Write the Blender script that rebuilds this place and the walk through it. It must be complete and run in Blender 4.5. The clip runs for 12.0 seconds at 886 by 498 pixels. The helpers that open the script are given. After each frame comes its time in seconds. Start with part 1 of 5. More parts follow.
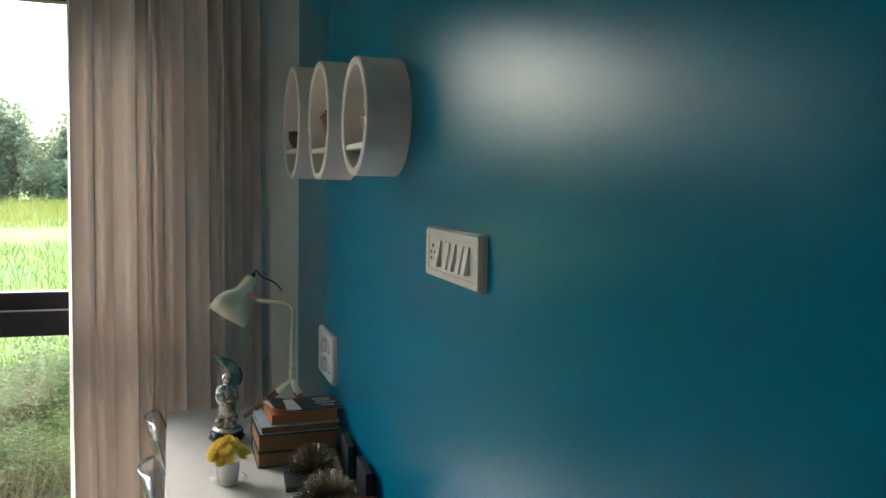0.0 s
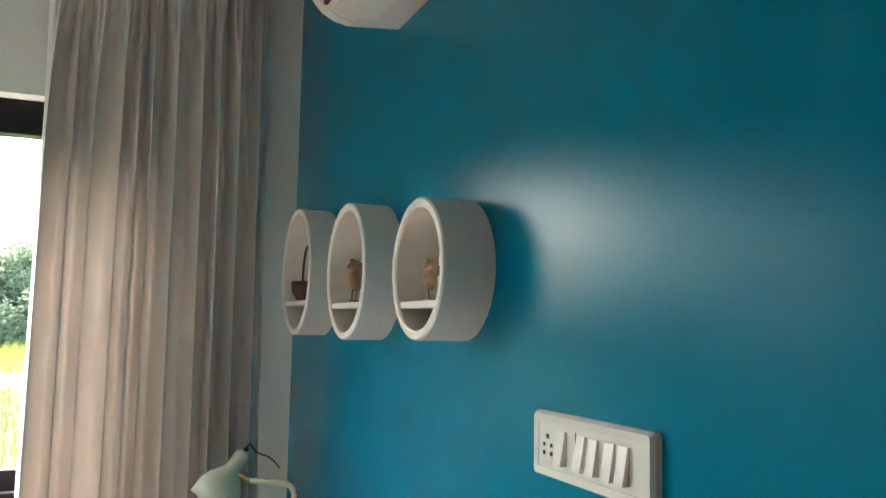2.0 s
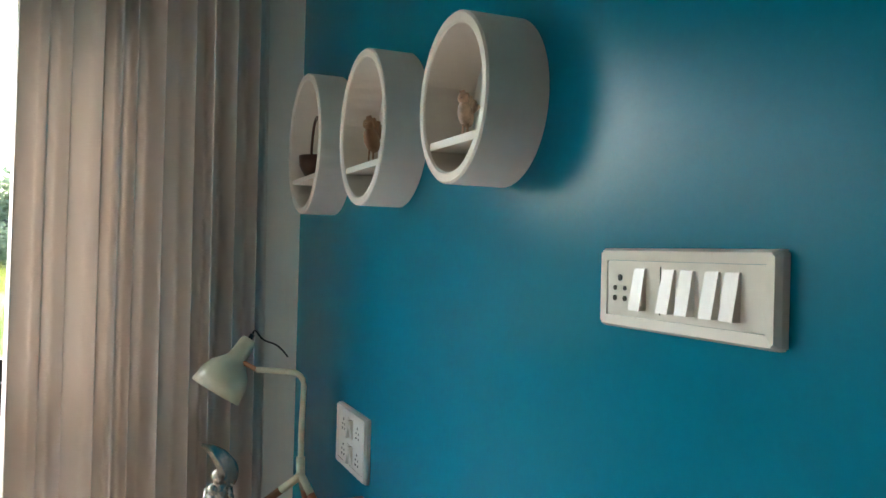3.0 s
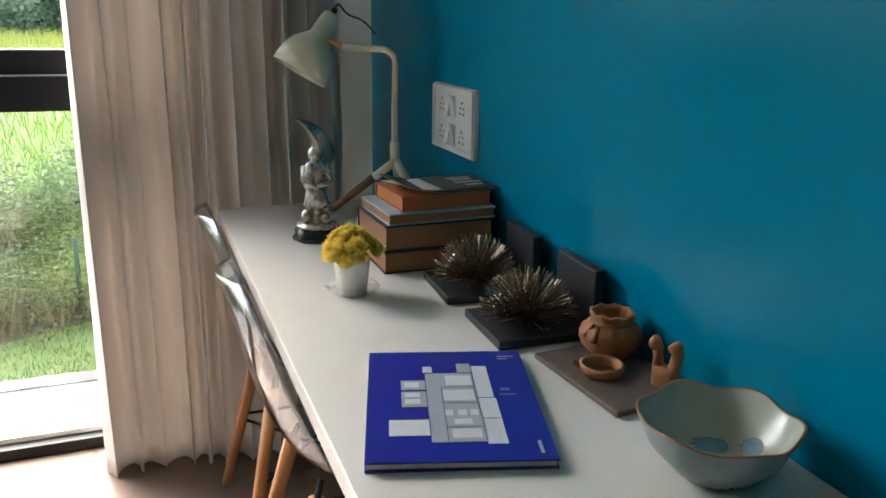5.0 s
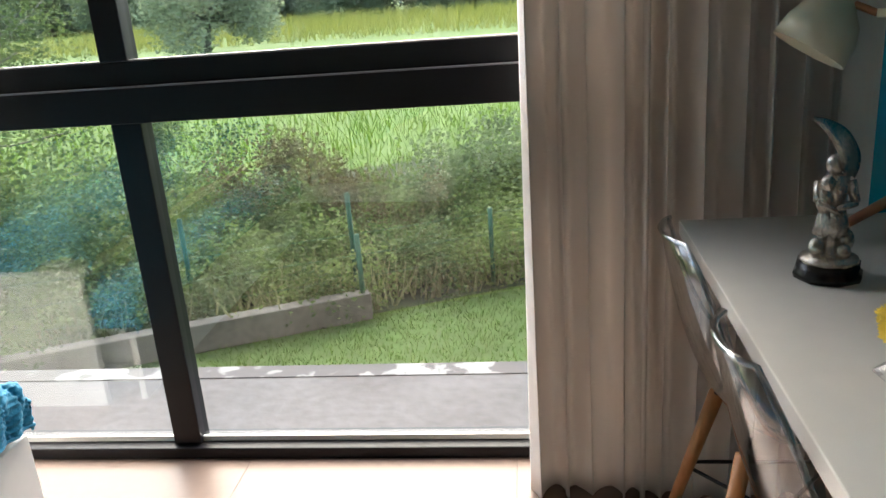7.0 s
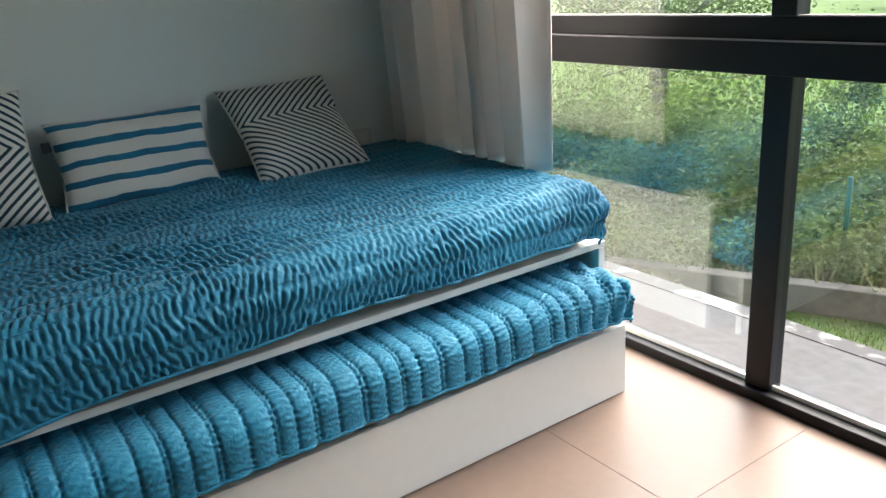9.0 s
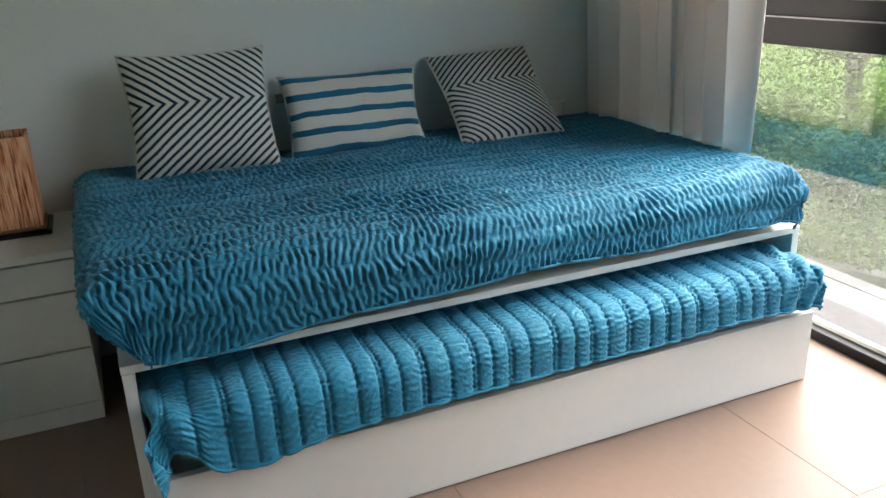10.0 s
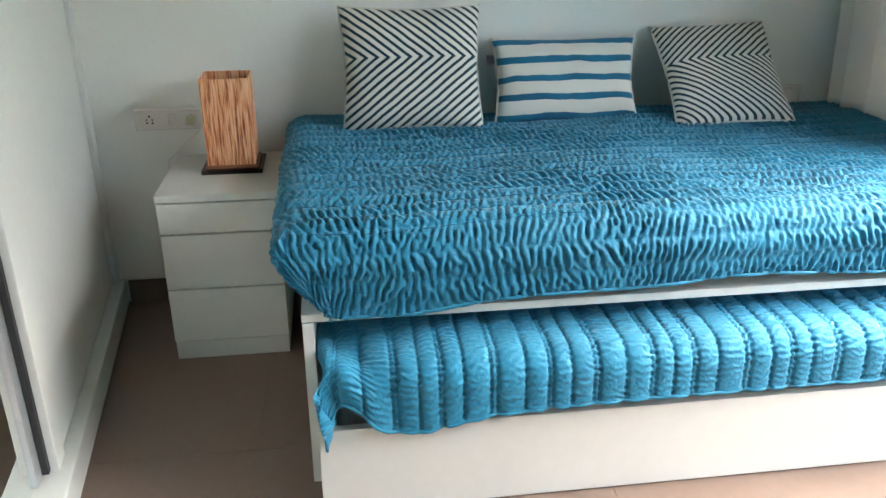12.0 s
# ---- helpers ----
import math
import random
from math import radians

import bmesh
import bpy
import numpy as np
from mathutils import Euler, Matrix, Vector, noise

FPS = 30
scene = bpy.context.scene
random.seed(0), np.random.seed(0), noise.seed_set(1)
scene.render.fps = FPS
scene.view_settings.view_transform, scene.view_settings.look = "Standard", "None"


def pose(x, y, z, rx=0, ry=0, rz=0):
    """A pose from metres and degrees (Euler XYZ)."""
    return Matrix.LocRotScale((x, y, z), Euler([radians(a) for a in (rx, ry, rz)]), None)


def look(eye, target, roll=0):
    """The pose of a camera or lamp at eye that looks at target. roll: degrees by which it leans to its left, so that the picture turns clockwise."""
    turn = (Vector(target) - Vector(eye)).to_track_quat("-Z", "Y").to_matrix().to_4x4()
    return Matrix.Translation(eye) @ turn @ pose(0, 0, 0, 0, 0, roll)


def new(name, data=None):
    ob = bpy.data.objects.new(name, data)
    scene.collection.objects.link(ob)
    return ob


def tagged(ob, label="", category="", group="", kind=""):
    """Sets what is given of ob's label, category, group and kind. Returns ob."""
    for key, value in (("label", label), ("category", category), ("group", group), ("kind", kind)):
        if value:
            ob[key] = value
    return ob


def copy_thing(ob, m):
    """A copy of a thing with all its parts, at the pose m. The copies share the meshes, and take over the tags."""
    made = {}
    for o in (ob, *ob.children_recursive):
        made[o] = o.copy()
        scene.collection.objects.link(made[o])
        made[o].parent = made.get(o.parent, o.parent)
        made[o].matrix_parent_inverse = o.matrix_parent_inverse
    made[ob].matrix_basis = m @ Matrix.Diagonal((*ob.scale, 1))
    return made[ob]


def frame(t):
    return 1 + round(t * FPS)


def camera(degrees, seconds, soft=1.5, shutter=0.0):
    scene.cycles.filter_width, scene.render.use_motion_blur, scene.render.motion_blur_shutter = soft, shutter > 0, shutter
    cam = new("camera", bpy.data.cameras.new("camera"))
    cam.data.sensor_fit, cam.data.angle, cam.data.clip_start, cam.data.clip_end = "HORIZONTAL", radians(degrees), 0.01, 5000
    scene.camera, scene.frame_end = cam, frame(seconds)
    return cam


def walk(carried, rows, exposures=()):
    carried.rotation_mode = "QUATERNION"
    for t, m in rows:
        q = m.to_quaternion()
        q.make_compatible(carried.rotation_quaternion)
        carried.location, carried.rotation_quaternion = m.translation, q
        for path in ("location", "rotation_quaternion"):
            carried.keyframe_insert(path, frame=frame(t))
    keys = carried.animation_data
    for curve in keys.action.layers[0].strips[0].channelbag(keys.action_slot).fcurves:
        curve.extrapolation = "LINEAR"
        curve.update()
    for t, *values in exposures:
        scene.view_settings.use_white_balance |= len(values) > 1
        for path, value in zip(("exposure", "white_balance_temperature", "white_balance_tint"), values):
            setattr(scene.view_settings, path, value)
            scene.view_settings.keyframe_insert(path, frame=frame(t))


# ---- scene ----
cam = camera(58.0, 12.0)
PATH = [
    (0, (-0.432, -3.034, 1.502), (0.205, -1.145, 1.336), 1.1),
    (0.5, (-0.466, -2.975, 1.531), (0.175, -1.081, 1.5), 0.9),
    (1, (-0.543, -2.886, 1.566), (0.176, -1.024, 1.692), 0.9),
    (1.5, (-0.581, -2.792, 1.56), (0.189, -0.955, 1.74), 1.0),
    (2, (-0.56, -2.673, 1.538), (0.21, -0.837, 1.728), 1.0),
    (2.5, (-0.519, -2.536, 1.488), (0.248, -0.695, 1.642), 0.3),
    (3, (-0.518, -2.456, 1.415), (0.249, -0.609, 1.427), 1.5),
    (3.5, (-0.596, -2.434, 1.344), (0.211, -0.608, 1.225), 0.6),
    (5.5, (-0.628, -2.171, 1.184), (-0.013, -0.376, 0.551), -0.1),
    (6, (-0.636, -2.058, 1.2), (-0.149, -0.226, 0.564), -1.2),
    (6.5, (-0.711, -1.938, 1.208), (-0.506, -0.044, 0.598), -1.2),
    (6.7, (-0.744, -1.9, 1.216), (-0.706, 0.0, 0.595), -2.7),
    (8.3, (-0.548, -1.904, 1.221), (-1.786, -0.466, 0.587), -2.8),
    (8.5, (-0.537, -1.912, 1.219), (-1.849, -0.542, 0.586), -2.6),
    (9, (-0.515, -1.937, 1.254), (-2.08, -0.874, 0.604), -3.8),
    (9.5, (-0.513, -2.022, 1.256), (-2.179, -1.123, 0.611), -3.0),
    (10, (-0.456, -2.124, 1.253), (-2.188, -1.392, 0.573), -2.2),
    (10.5, (-0.421, -2.181, 1.254), (-2.16, -1.565, 0.481), -0.9),
    (11, (-0.402, -2.198, 1.267), (-2.15, -1.66, 0.457), -0.3),
    (11.5, (-0.458, -2.144, 1.276), (-2.231, -1.71, 0.457), 0.6),
    (12, (-0.535, -2.077, 1.277), (-2.362, -1.826, 0.504), -0.1),
]
walk(cam, [(t, look(eye, target, roll)) for t, eye, target, roll in PATH],
     exposures=((0, 3.62), (0.5, 3.82), (1.0, 4.32), (2.0, 4.38), (2.5, 4.2), (3.5, 4.02), (5.5, 3.55), (6.0, 3.4), (6.5, 3.08), (8.3, 2.7), (9.0, 2.92), (9.5, 3.0), (10.5, 3.22), (11.0, 3.2), (11.5, 3.75), (12.0, 4.2)))

# ---- light ----
world = bpy.data.worlds.new("world")
scene.world = world
world.use_nodes = True
wn = world.node_tree.nodes
sky = wn.new("ShaderNodeTexSky")
sky.sky_type, sky.sun_disc = "NISHITA", False
sky.sun_elevation, sky.sun_rotation = radians(50), radians(-12)
sky.air_density, sky.dust_density, sky.ozone_density = 1.0, 4.0, 1.0
wn["Background"].inputs["Strength"].default_value = 0.15
world.node_tree.links.new(sky.outputs[0], wn["Background"].inputs["Color"])
sun = new("sun", bpy.data.lights.new("sun", "SUN"))
sun.data.energy, sun.data.angle, sun.data.color = 0.22, radians(60), (1.0, 0.96, 0.9)
sun.matrix_world = look((-4.0, 18.8, 23), (0, 0, 0))
sky_lamp = new("sky_light", bpy.data.lights.new("sky_light", "AREA"))
sky_lamp.data.shape, sky_lamp.data.size, sky_lamp.data.size_y = "RECTANGLE", 3.4, 1.7
sky_lamp.data.energy, sky_lamp.data.color = 10.5, (1.0, 0.98, 0.97)
sky_lamp.data.spread = radians(85)
sky_lamp.matrix_world = look((-1.75, 1.05, 3.15), (-1.75, -1.2, 0.6))


# ---- materials ----
def mat(name, base, rough=0.5, metal=0.0, var=0.1, grain=60.0, bump=0.1, stain=2.0, dist=0.002, **extra):
    """A principled material with stains at one scale and grain at another."""
    m = bpy.data.materials.new(name)
    m.use_nodes = True
    nt = m.node_tree
    n, l = nt.nodes, nt.links
    p = n["Principled BSDF"]
    co = n.new("ShaderNodeTexCoord")
    big, fine = n.new("ShaderNodeTexNoise"), n.new("ShaderNodeTexNoise")
    big.inputs["Scale"].default_value, big.inputs["Detail"].default_value = stain, 4
    fine.inputs["Scale"].default_value, fine.inputs["Detail"].default_value = grain, 5
    for t in (big, fine):
        l.new(co.outputs["Object"], t.inputs["Vector"])
    add = n.new("ShaderNodeMath")
    add.operation = "ADD"
    l.new(big.outputs[0], add.inputs[0]), l.new(fine.outputs[0], add.inputs[1])
    ramp = n.new("ShaderNodeMapRange")
    ramp.inputs[1].default_value, ramp.inputs[2].default_value = 0.6, 1.4
    ramp.inputs[3].default_value, ramp.inputs[4].default_value = 1 - var, 1 + var
    l.new(add.outputs[0], ramp.inputs[0])
    mul = n.new("ShaderNodeVectorMath")
    mul.operation = "SCALE"
    mul.inputs[0].default_value = base
    l.new(ramp.outputs[0], mul.inputs["Scale"])
    l.new(mul.outputs[0], p.inputs["Base Color"])
    p.inputs["Roughness"].default_value, p.inputs["Metallic"].default_value = rough, metal
    for key, value in extra.items():
        p.inputs[key.replace("_", " ")].default_value = value
    if bump:
        b = n.new("ShaderNodeBump")
        b.inputs["Strength"].default_value, b.inputs["Distance"].default_value = bump, dist
        l.new(fine.outputs[0], b.inputs["Height"]), l.new(b.outputs[0], p.inputs["Normal"])
    return m


def glass(name, tint, rough=0.0, ior=1.5):
    """A thin pane: clear, with the mirror gloss of its surface."""
    m = bpy.data.materials.new(name)
    m.use_nodes = True
    n, l = m.node_tree.nodes, m.node_tree.links
    n.remove(n["Principled BSDF"])
    clear, gloss, fr, mix = (n.new("ShaderNode" + k) for k in ("BsdfTransparent", "BsdfGlossy", "LayerWeight", "MixShader"))
    clear.inputs[0].default_value = (*tint, 1)
    f0 = ((ior - 1) / (ior + 1)) ** 2
    gloss.inputs["Roughness"].default_value, fr.inputs[0].default_value = rough, 0.5
    power, scale = n.new("ShaderNodeMath"), n.new("ShaderNodeMath")
    power.operation, power.inputs[1].default_value = "POWER", 4.0
    scale.operation, scale.inputs[1].default_value, scale.inputs[2].default_value = "MULTIPLY_ADD", 1 - 2 * f0, 2 * f0
    l.new(fr.outputs["Facing"], power.inputs[0]), l.new(power.outputs[0], scale.inputs[0])
    l.new(scale.outputs[0], mix.inputs[0]), l.new(clear.outputs[0], mix.inputs[1]), l.new(gloss.outputs[0], mix.inputs[2])
    l.new(mix.outputs[0], n["Material Output"].inputs[0])
    return m


def cloth(name, base, through_light=0.25, rough=0.85, weave=900.0, var=0.06, sheen=0.2, bump=0.15):
    """A woven fabric that lets some light through."""
    m = mat(name, base, rough, var=var, grain=weave, bump=bump, stain=3.0, dist=0.0006)
    n, l = m.node_tree.nodes, m.node_tree.links
    p = n["Principled BSDF"]
    p.inputs["Sheen Weight"].default_value = sheen
    if through_light:
        tr, mix = n.new("ShaderNodeBsdfTranslucent"), n.new("ShaderNodeMixShader")
        tr.inputs[0].default_value, mix.inputs[0].default_value = (*base, 1), through_light
        l.new(p.outputs[0], mix.inputs[1]), l.new(tr.outputs[0], mix.inputs[2])
        l.new(mix.outputs[0], n["Material Output"].inputs[0])
    return m


def satin(name, base, rough, f0, graze, **looks):
    """A matt paint under a thin satin film whose gloss has a short, soft edge."""
    m = mat(name, base, 1.0, Specular_IOR_Level=0.0, **looks)
    n, l = m.node_tree.nodes, m.node_tree.links
    gloss, fr, power, scale, mix = (n.new("ShaderNode" + k) for k in ("BsdfAnisotropic", "LayerWeight", "Math", "Math", "MixShader"))
    gloss.distribution = "BECKMANN"
    gloss.inputs["Roughness"].default_value, fr.inputs[0].default_value = rough, 0.5
    power.operation, power.inputs[1].default_value = "POWER", 5.0
    scale.operation, scale.inputs[1].default_value, scale.inputs[2].default_value = "MULTIPLY_ADD", graze, f0
    l.new(fr.outputs["Facing"], power.inputs[0]), l.new(power.outputs[0], scale.inputs[0]), l.new(scale.outputs[0], mix.inputs[0])
    l.new(n["Bump"].outputs[0], gloss.inputs["Normal"])
    l.new(n["Principled BSDF"].outputs[0], mix.inputs[1]), l.new(gloss.outputs[0], mix.inputs[2])
    l.new(mix.outputs[0], n["Material Output"].inputs[0])
    return m


BLUE_WALL = satin("blue wall paint", (0.0, 0.194, 0.31), 0.25, 0.01, 1.0, var=0.05, grain=70, bump=0.1, stain=1.2, dist=0.003)
WHITE_WALL = mat("white wall paint", (0.8, 0.79, 0.735), 0.6, var=0.025, grain=120, bump=0.06)
CEILING = mat("ceiling paint", (0.7, 0.7, 0.69), 0.8, var=0.02, grain=80, bump=0.05)
TILE = mat("floor tile", (0.2, 0.138, 0.107), 0.36, var=0.07, grain=35, bump=0.02, stain=1.5, Specular_IOR_Level=0.4)
GROUT = mat("grout", (0.175, 0.122, 0.096), 0.8, var=0.1)
FRAME = mat("black aluminium", (0.006, 0.006, 0.008), 0.4, var=0.2, grain=200, bump=0.03, Specular_IOR_Level=0.3)
WHITE_WOOD = mat("white laminate", (0.66, 0.655, 0.605), 0.32, var=0.035, grain=30, bump=0.02)
DESK_WHITE = mat("white desk lacquer", (0.75, 0.71, 0.65), 0.2, var=0.03, grain=25, bump=0.015)
SHELF_WHITE = mat("white shelf lacquer", (0.74, 0.69, 0.63), 0.4, var=0.03, grain=50, bump=0.03)
PLASTIC = mat("white plastic", (0.78, 0.74, 0.69), 0.25, var=0.02, grain=40, bump=0.0)
DARK = mat("dark recess", (0.02, 0.018, 0.018), 0.7, var=0.1)
CURTAIN = cloth("curtain linen", (0.82, 0.765, 0.71), 0.12, weave=700)
QUILT = cloth("blue quilt", (0.008, 0.19, 0.315), 0.0, rough=0.6, weave=500, var=0.18, sheen=0.18)
n, l = QUILT.node_tree.nodes, QUILT.node_tree.links
QUILT.node_tree.nodes["Principled BSDF"].inputs["Specular IOR Level"].default_value = 0.35
co, wrinkle, crush = n.new("ShaderNodeTexCoord"), n.new("ShaderNodeTexNoise"), n.new("ShaderNodeBump")
wrinkle.inputs["Scale"].default_value, wrinkle.inputs["Detail"].default_value, wrinkle.inputs["Distortion"].default_value = 55, 4, 1.2
crush.inputs["Strength"].default_value, crush.inputs["Distance"].default_value = 0.65, 0.0045
l.new(co.outputs["Object"], wrinkle.inputs["Vector"]), l.new(wrinkle.outputs[0], crush.inputs["Height"])
l.new(crush.outputs[0], n["Bump"].inputs["Normal"])
MATTRESS = mat("mattress ticking", (0.5, 0.5, 0.5), 0.9)
WINDOW_GLASS = glass("window glass", (0.78, 0.82, 0.79), 0.0, 1.75)
CLEAR = glass("clear polycarbonate", (0.86, 0.88, 0.9), 0.08, 1.95)
BEECH = mat("beech wood", (0.52, 0.22, 0.075), 0.45, var=0.2, grain=40, bump=0.1)
STEEL = mat("dark steel", (0.05, 0.05, 0.055), 0.35, metal=0.9, var=0.1)
LAWN = mat("lawn", (0.04, 0.085, 0.012), 0.95, var=0.35, grain=8, bump=0.5, stain=0.7, dist=0.03)
FIELD = mat("field", (0.085, 0.15, 0.018), 0.95, var=0.3, grain=2.0, bump=0.3, stain=0.12, dist=0.05)
CONCRETE = mat("weathered concrete", (0.08, 0.08, 0.085), 0.9, var=0.35, grain=25, bump=0.4, stain=3, dist=0.006)


# ---- building helpers ----
def thing(name, at=(0, 0, 0), rz=0.0):
    ob = new(name)
    ob.empty_display_size = 0.05
    ob.matrix_basis = pose(*at, 0, 0, rz)
    return ob


def link_mesh(name, mesh, material, parent=None, label="", smooth=False):
    if material is not None:
        mesh.materials.append(material)
    if smooth:
        mesh.polygons.foreach_set("use_smooth", [True] * len(mesh.polygons))
    ob = new(name, mesh)
    ob.parent = parent
    return tagged(ob, label)


def part(name, bm, material, parent=None, label="", smooth=False):
    """Links a bmesh as one mesh object, under a thing or a part."""
    mesh = bpy.data.meshes.new(name)
    bmesh.ops.recalc_face_normals(bm, faces=bm.faces)
    bm.to_mesh(mesh)
    bm.free()
    return link_mesh(name, mesh, material, parent, label, smooth)


def box(x0, x1, y0, y1, z0, z1, bevel=0.0, bm=None, segments=2):
    bm = bm or bmesh.new()
    m = Matrix.Translation(((x0 + x1) / 2, (y0 + y1) / 2, (z0 + z1) / 2)) @ Matrix.Diagonal((abs(x1 - x0), abs(y1 - y0), abs(z1 - z0), 1))
    made = bmesh.ops.create_cube(bm, size=1, matrix=m)
    if bevel:
        edges = {e for v in made["verts"] for e in v.link_edges}
        bmesh.ops.bevel(bm, geom=list(edges), offset=bevel, segments=segments, affect="EDGES", profile=0.5)
    return bm


def rod(a, b, r0, r1=None, n=12, bm=None):
    """A tapered round bar from a to b."""
    bm = bm or bmesh.new()
    a, b = Vector(a), Vector(b)
    m = Matrix.Translation((a + b) / 2) @ (b - a).to_track_quat("Z", "Y").to_matrix().to_4x4()
    bmesh.ops.create_cone(bm, cap_ends=True, segments=n, radius1=r0, radius2=r0 if r1 is None else r1, depth=(b - a).length, matrix=m)
    return bm


def pipe(points, r, n=10, bm=None):
    """A round bar bent along points."""
    bm = bm or bmesh.new()
    pts = [Vector(p) for p in points]
    rings = []
    for i, p in enumerate(pts):
        d = (pts[min(i + 1, len(pts) - 1)] - pts[max(i - 1, 0)]).normalized()
        q = d.to_track_quat("Z", "Y")
        rings.append([bm.verts.new(p + q @ Vector((r * math.cos(k * math.tau / n), r * math.sin(k * math.tau / n), 0))) for k in range(n)])
    for a, b in zip(rings, rings[1:]):
        for k in range(n):
            bm.faces.new((a[k], a[(k + 1) % n], b[(k + 1) % n], b[k]))
    bm.faces.new(rings[0]), bm.faces.new(rings[-1])
    return bm


def lathe(profile, n=32, bm=None, wave=None):
    """A turned body round z, from (radius, height) pairs; a radius of 0 closes it."""
    bm = bm or bmesh.new()
    rings = []
    for r, z in profile:
        if r <= 0:
            rings.append([bm.verts.new((0, 0, z))])
        else:
            w = [wave(k * math.tau / n, z) if wave else (1.0, 0.0) for k in range(n)]
            rings.append([bm.verts.new((r * w[k][0] * math.cos(k * math.tau / n), r * w[k][0] * math.sin(k * math.tau / n), z + w[k][1])) for k in range(n)])
    for a, b in zip(rings, rings[1:]):
        for k in range(n):
            j = (k + 1) % n
            if len(a) == 1 and len(b) > 1:
                bm.faces.new((a[0], b[j], b[k]))
            elif len(b) == 1 and len(a) > 1:
                bm.faces.new((a[k], a[j], b[0]))
            elif len(a) > 1:
                bm.faces.new((a[k], a[j], b[j], b[k]))
    return bm


def sheet(name, P, material, parent=None, label="", thick=0.0):
    """A smooth surface through a grid of places P[i, j]."""
    a, b = P.shape[:2]
    idx = np.arange(a * b).reshape(a, b)
    f = np.stack([idx[:-1, :-1], idx[1:, :-1], idx[1:, 1:], idx[:-1, 1:]], -1).reshape(-1, 4)
    mesh = bpy.data.meshes.new(name)
    mesh.from_pydata(P.reshape(-1, 3).tolist(), [], f.tolist())
    ob = link_mesh(name, mesh, material, parent, label, True)
    if thick:
        mod = ob.modifiers.new("thickness", "SOLIDIFY")
        mod.thickness, mod.offset = thick, 0
    return ob


def wobble(u, v, seed, scale, octaves=3):
    """Smooth pseudo-random values of two arrays."""
    rng = np.random.RandomState(seed)
    out = np.zeros(np.broadcast(u, v).shape)
    for o in range(octaves):
        for _ in range(5):
            a, ph = rng.uniform(0, math.tau), rng.uniform(0, math.tau)
            k = scale * 2 ** o * rng.uniform(0.7, 1.4)
            out = out + np.sin(k * (u * math.cos(a) + v * math.sin(a)) + ph) / 2 ** o / 3.5
    return out


def structure(name, bm, material, label, parent=None):
    return tagged(part(name, bm, material, parent), label, "", "", "structure")


# ---- the room ----
XW, YB, H = -3.23, -4.6, 2.63
structure("wall_east", box(0, 0.15, YB, 0.1, 0, H), BLUE_WALL, "teal blue painted wall with a satin sheen")
structure("wall_west", box(XW - 0.15, XW, YB, 0.1, 0, H), WHITE_WALL, "plain white painted wall beside the bed")
# the south wall is never in view; its dark beige lowers the bounced light
structure("wall_south", box(XW - 0.15, 0.15, YB - 0.15, YB, 0, H), mat("bounce-cutting beige", (0.3, 0.27, 0.23), 0.7, var=0.03), "plain unseen wall closing the room, darkened beige to cut bounced light")
bm = box(-0.42, 0, -0.09, 0.1, 0, H)
box(XW, -0.42, -0.09, 0.1, 2.19, H, bm=bm)
box(XW, -3.1, -0.09, 0.1, 0, 2.19, bm=bm)
structure("wall_north", bm, WHITE_WALL, "white wall with a wide floor-length window opening")
structure("ceiling", box(XW - 0.15, 0.15, YB - 0.15, 0.1, H, H + 0.12), CEILING, "plain white painted ceiling")
floor = structure("floor", box(XW - 0.15, 0.15, YB - 0.15, 0.1, -0.1, -0.0015), GROUT, "pinkish beige polished tile floor")

# window: black frame, a heavy transom and one mullion in view
win = tagged(new("window_1"), "wide black aluminium window reaching down to the floor", "window", "", "structure")
WX0, WX1 = -3.1, -0.42
part("window_frame", box(WX0, WX1, -0.035, 0.05, 0.0, 0.034, 0.003), FRAME, win)
part("window_frame", box(WX0, WX1, -0.02, 0.05, 2.085, 2.19, 0.003), FRAME, win)
part("window_frame", box(WX1 - 0.06, WX1, -0.02, 0.05, 0.034, 2.085, 0.003), FRAME, win)
part("window_frame", box(WX0, WX0 + 0.06, -0.02, 0.05, 0.034, 2.085, 0.003), FRAME, win)
part("track", box(WX0 + 0.06, WX1 - 0.06, 0.004, 0.014, 0.034, 0.05, 0.001), PLASTIC, win, "pale aluminium glazing bead")
part("transom", box(WX0 + 0.06, WX1 - 0.06, -0.005, 0.05, 0.948, 1.097, 0.003), FRAME, win)
part("transom_lip", box(WX0 + 0.06, WX1 - 0.06, -0.022, -0.006, 0.948, 1.035, 0.003), FRAME, win)
# grey strip that paints the highlight along the transom lip's upper edge
LIP_GLINT = mat("lip highlight grey", (0.3, 0.29, 0.32), 0.4, metal=0.6, var=0.1)
part("highlight_strip", box(WX0 + 0.06, WX1 - 0.06, -0.0235, -0.0055, 1.0352, 1.0385, 0.0005, segments=1), LIP_GLINT, win, "thin grey strip painting the highlight along the transom lip")
part("glazing_bead", box(WX0 + 0.06, WX1 - 0.06, -0.002, 0.012, 1.0972, 1.101, 0.0005, segments=1), PLASTIC, win, "pale glazing bead")
for x in (-1.742,):
    part("mullion", box(x - 0.04, x + 0.04, -0.012, 0.05, 0.034, 0.947, 0.003), FRAME, win)
    part("mullion", box(x - 0.036, x + 0.036, -0.012, 0.05, 1.098, 2.085, 0.003), FRAME, win)
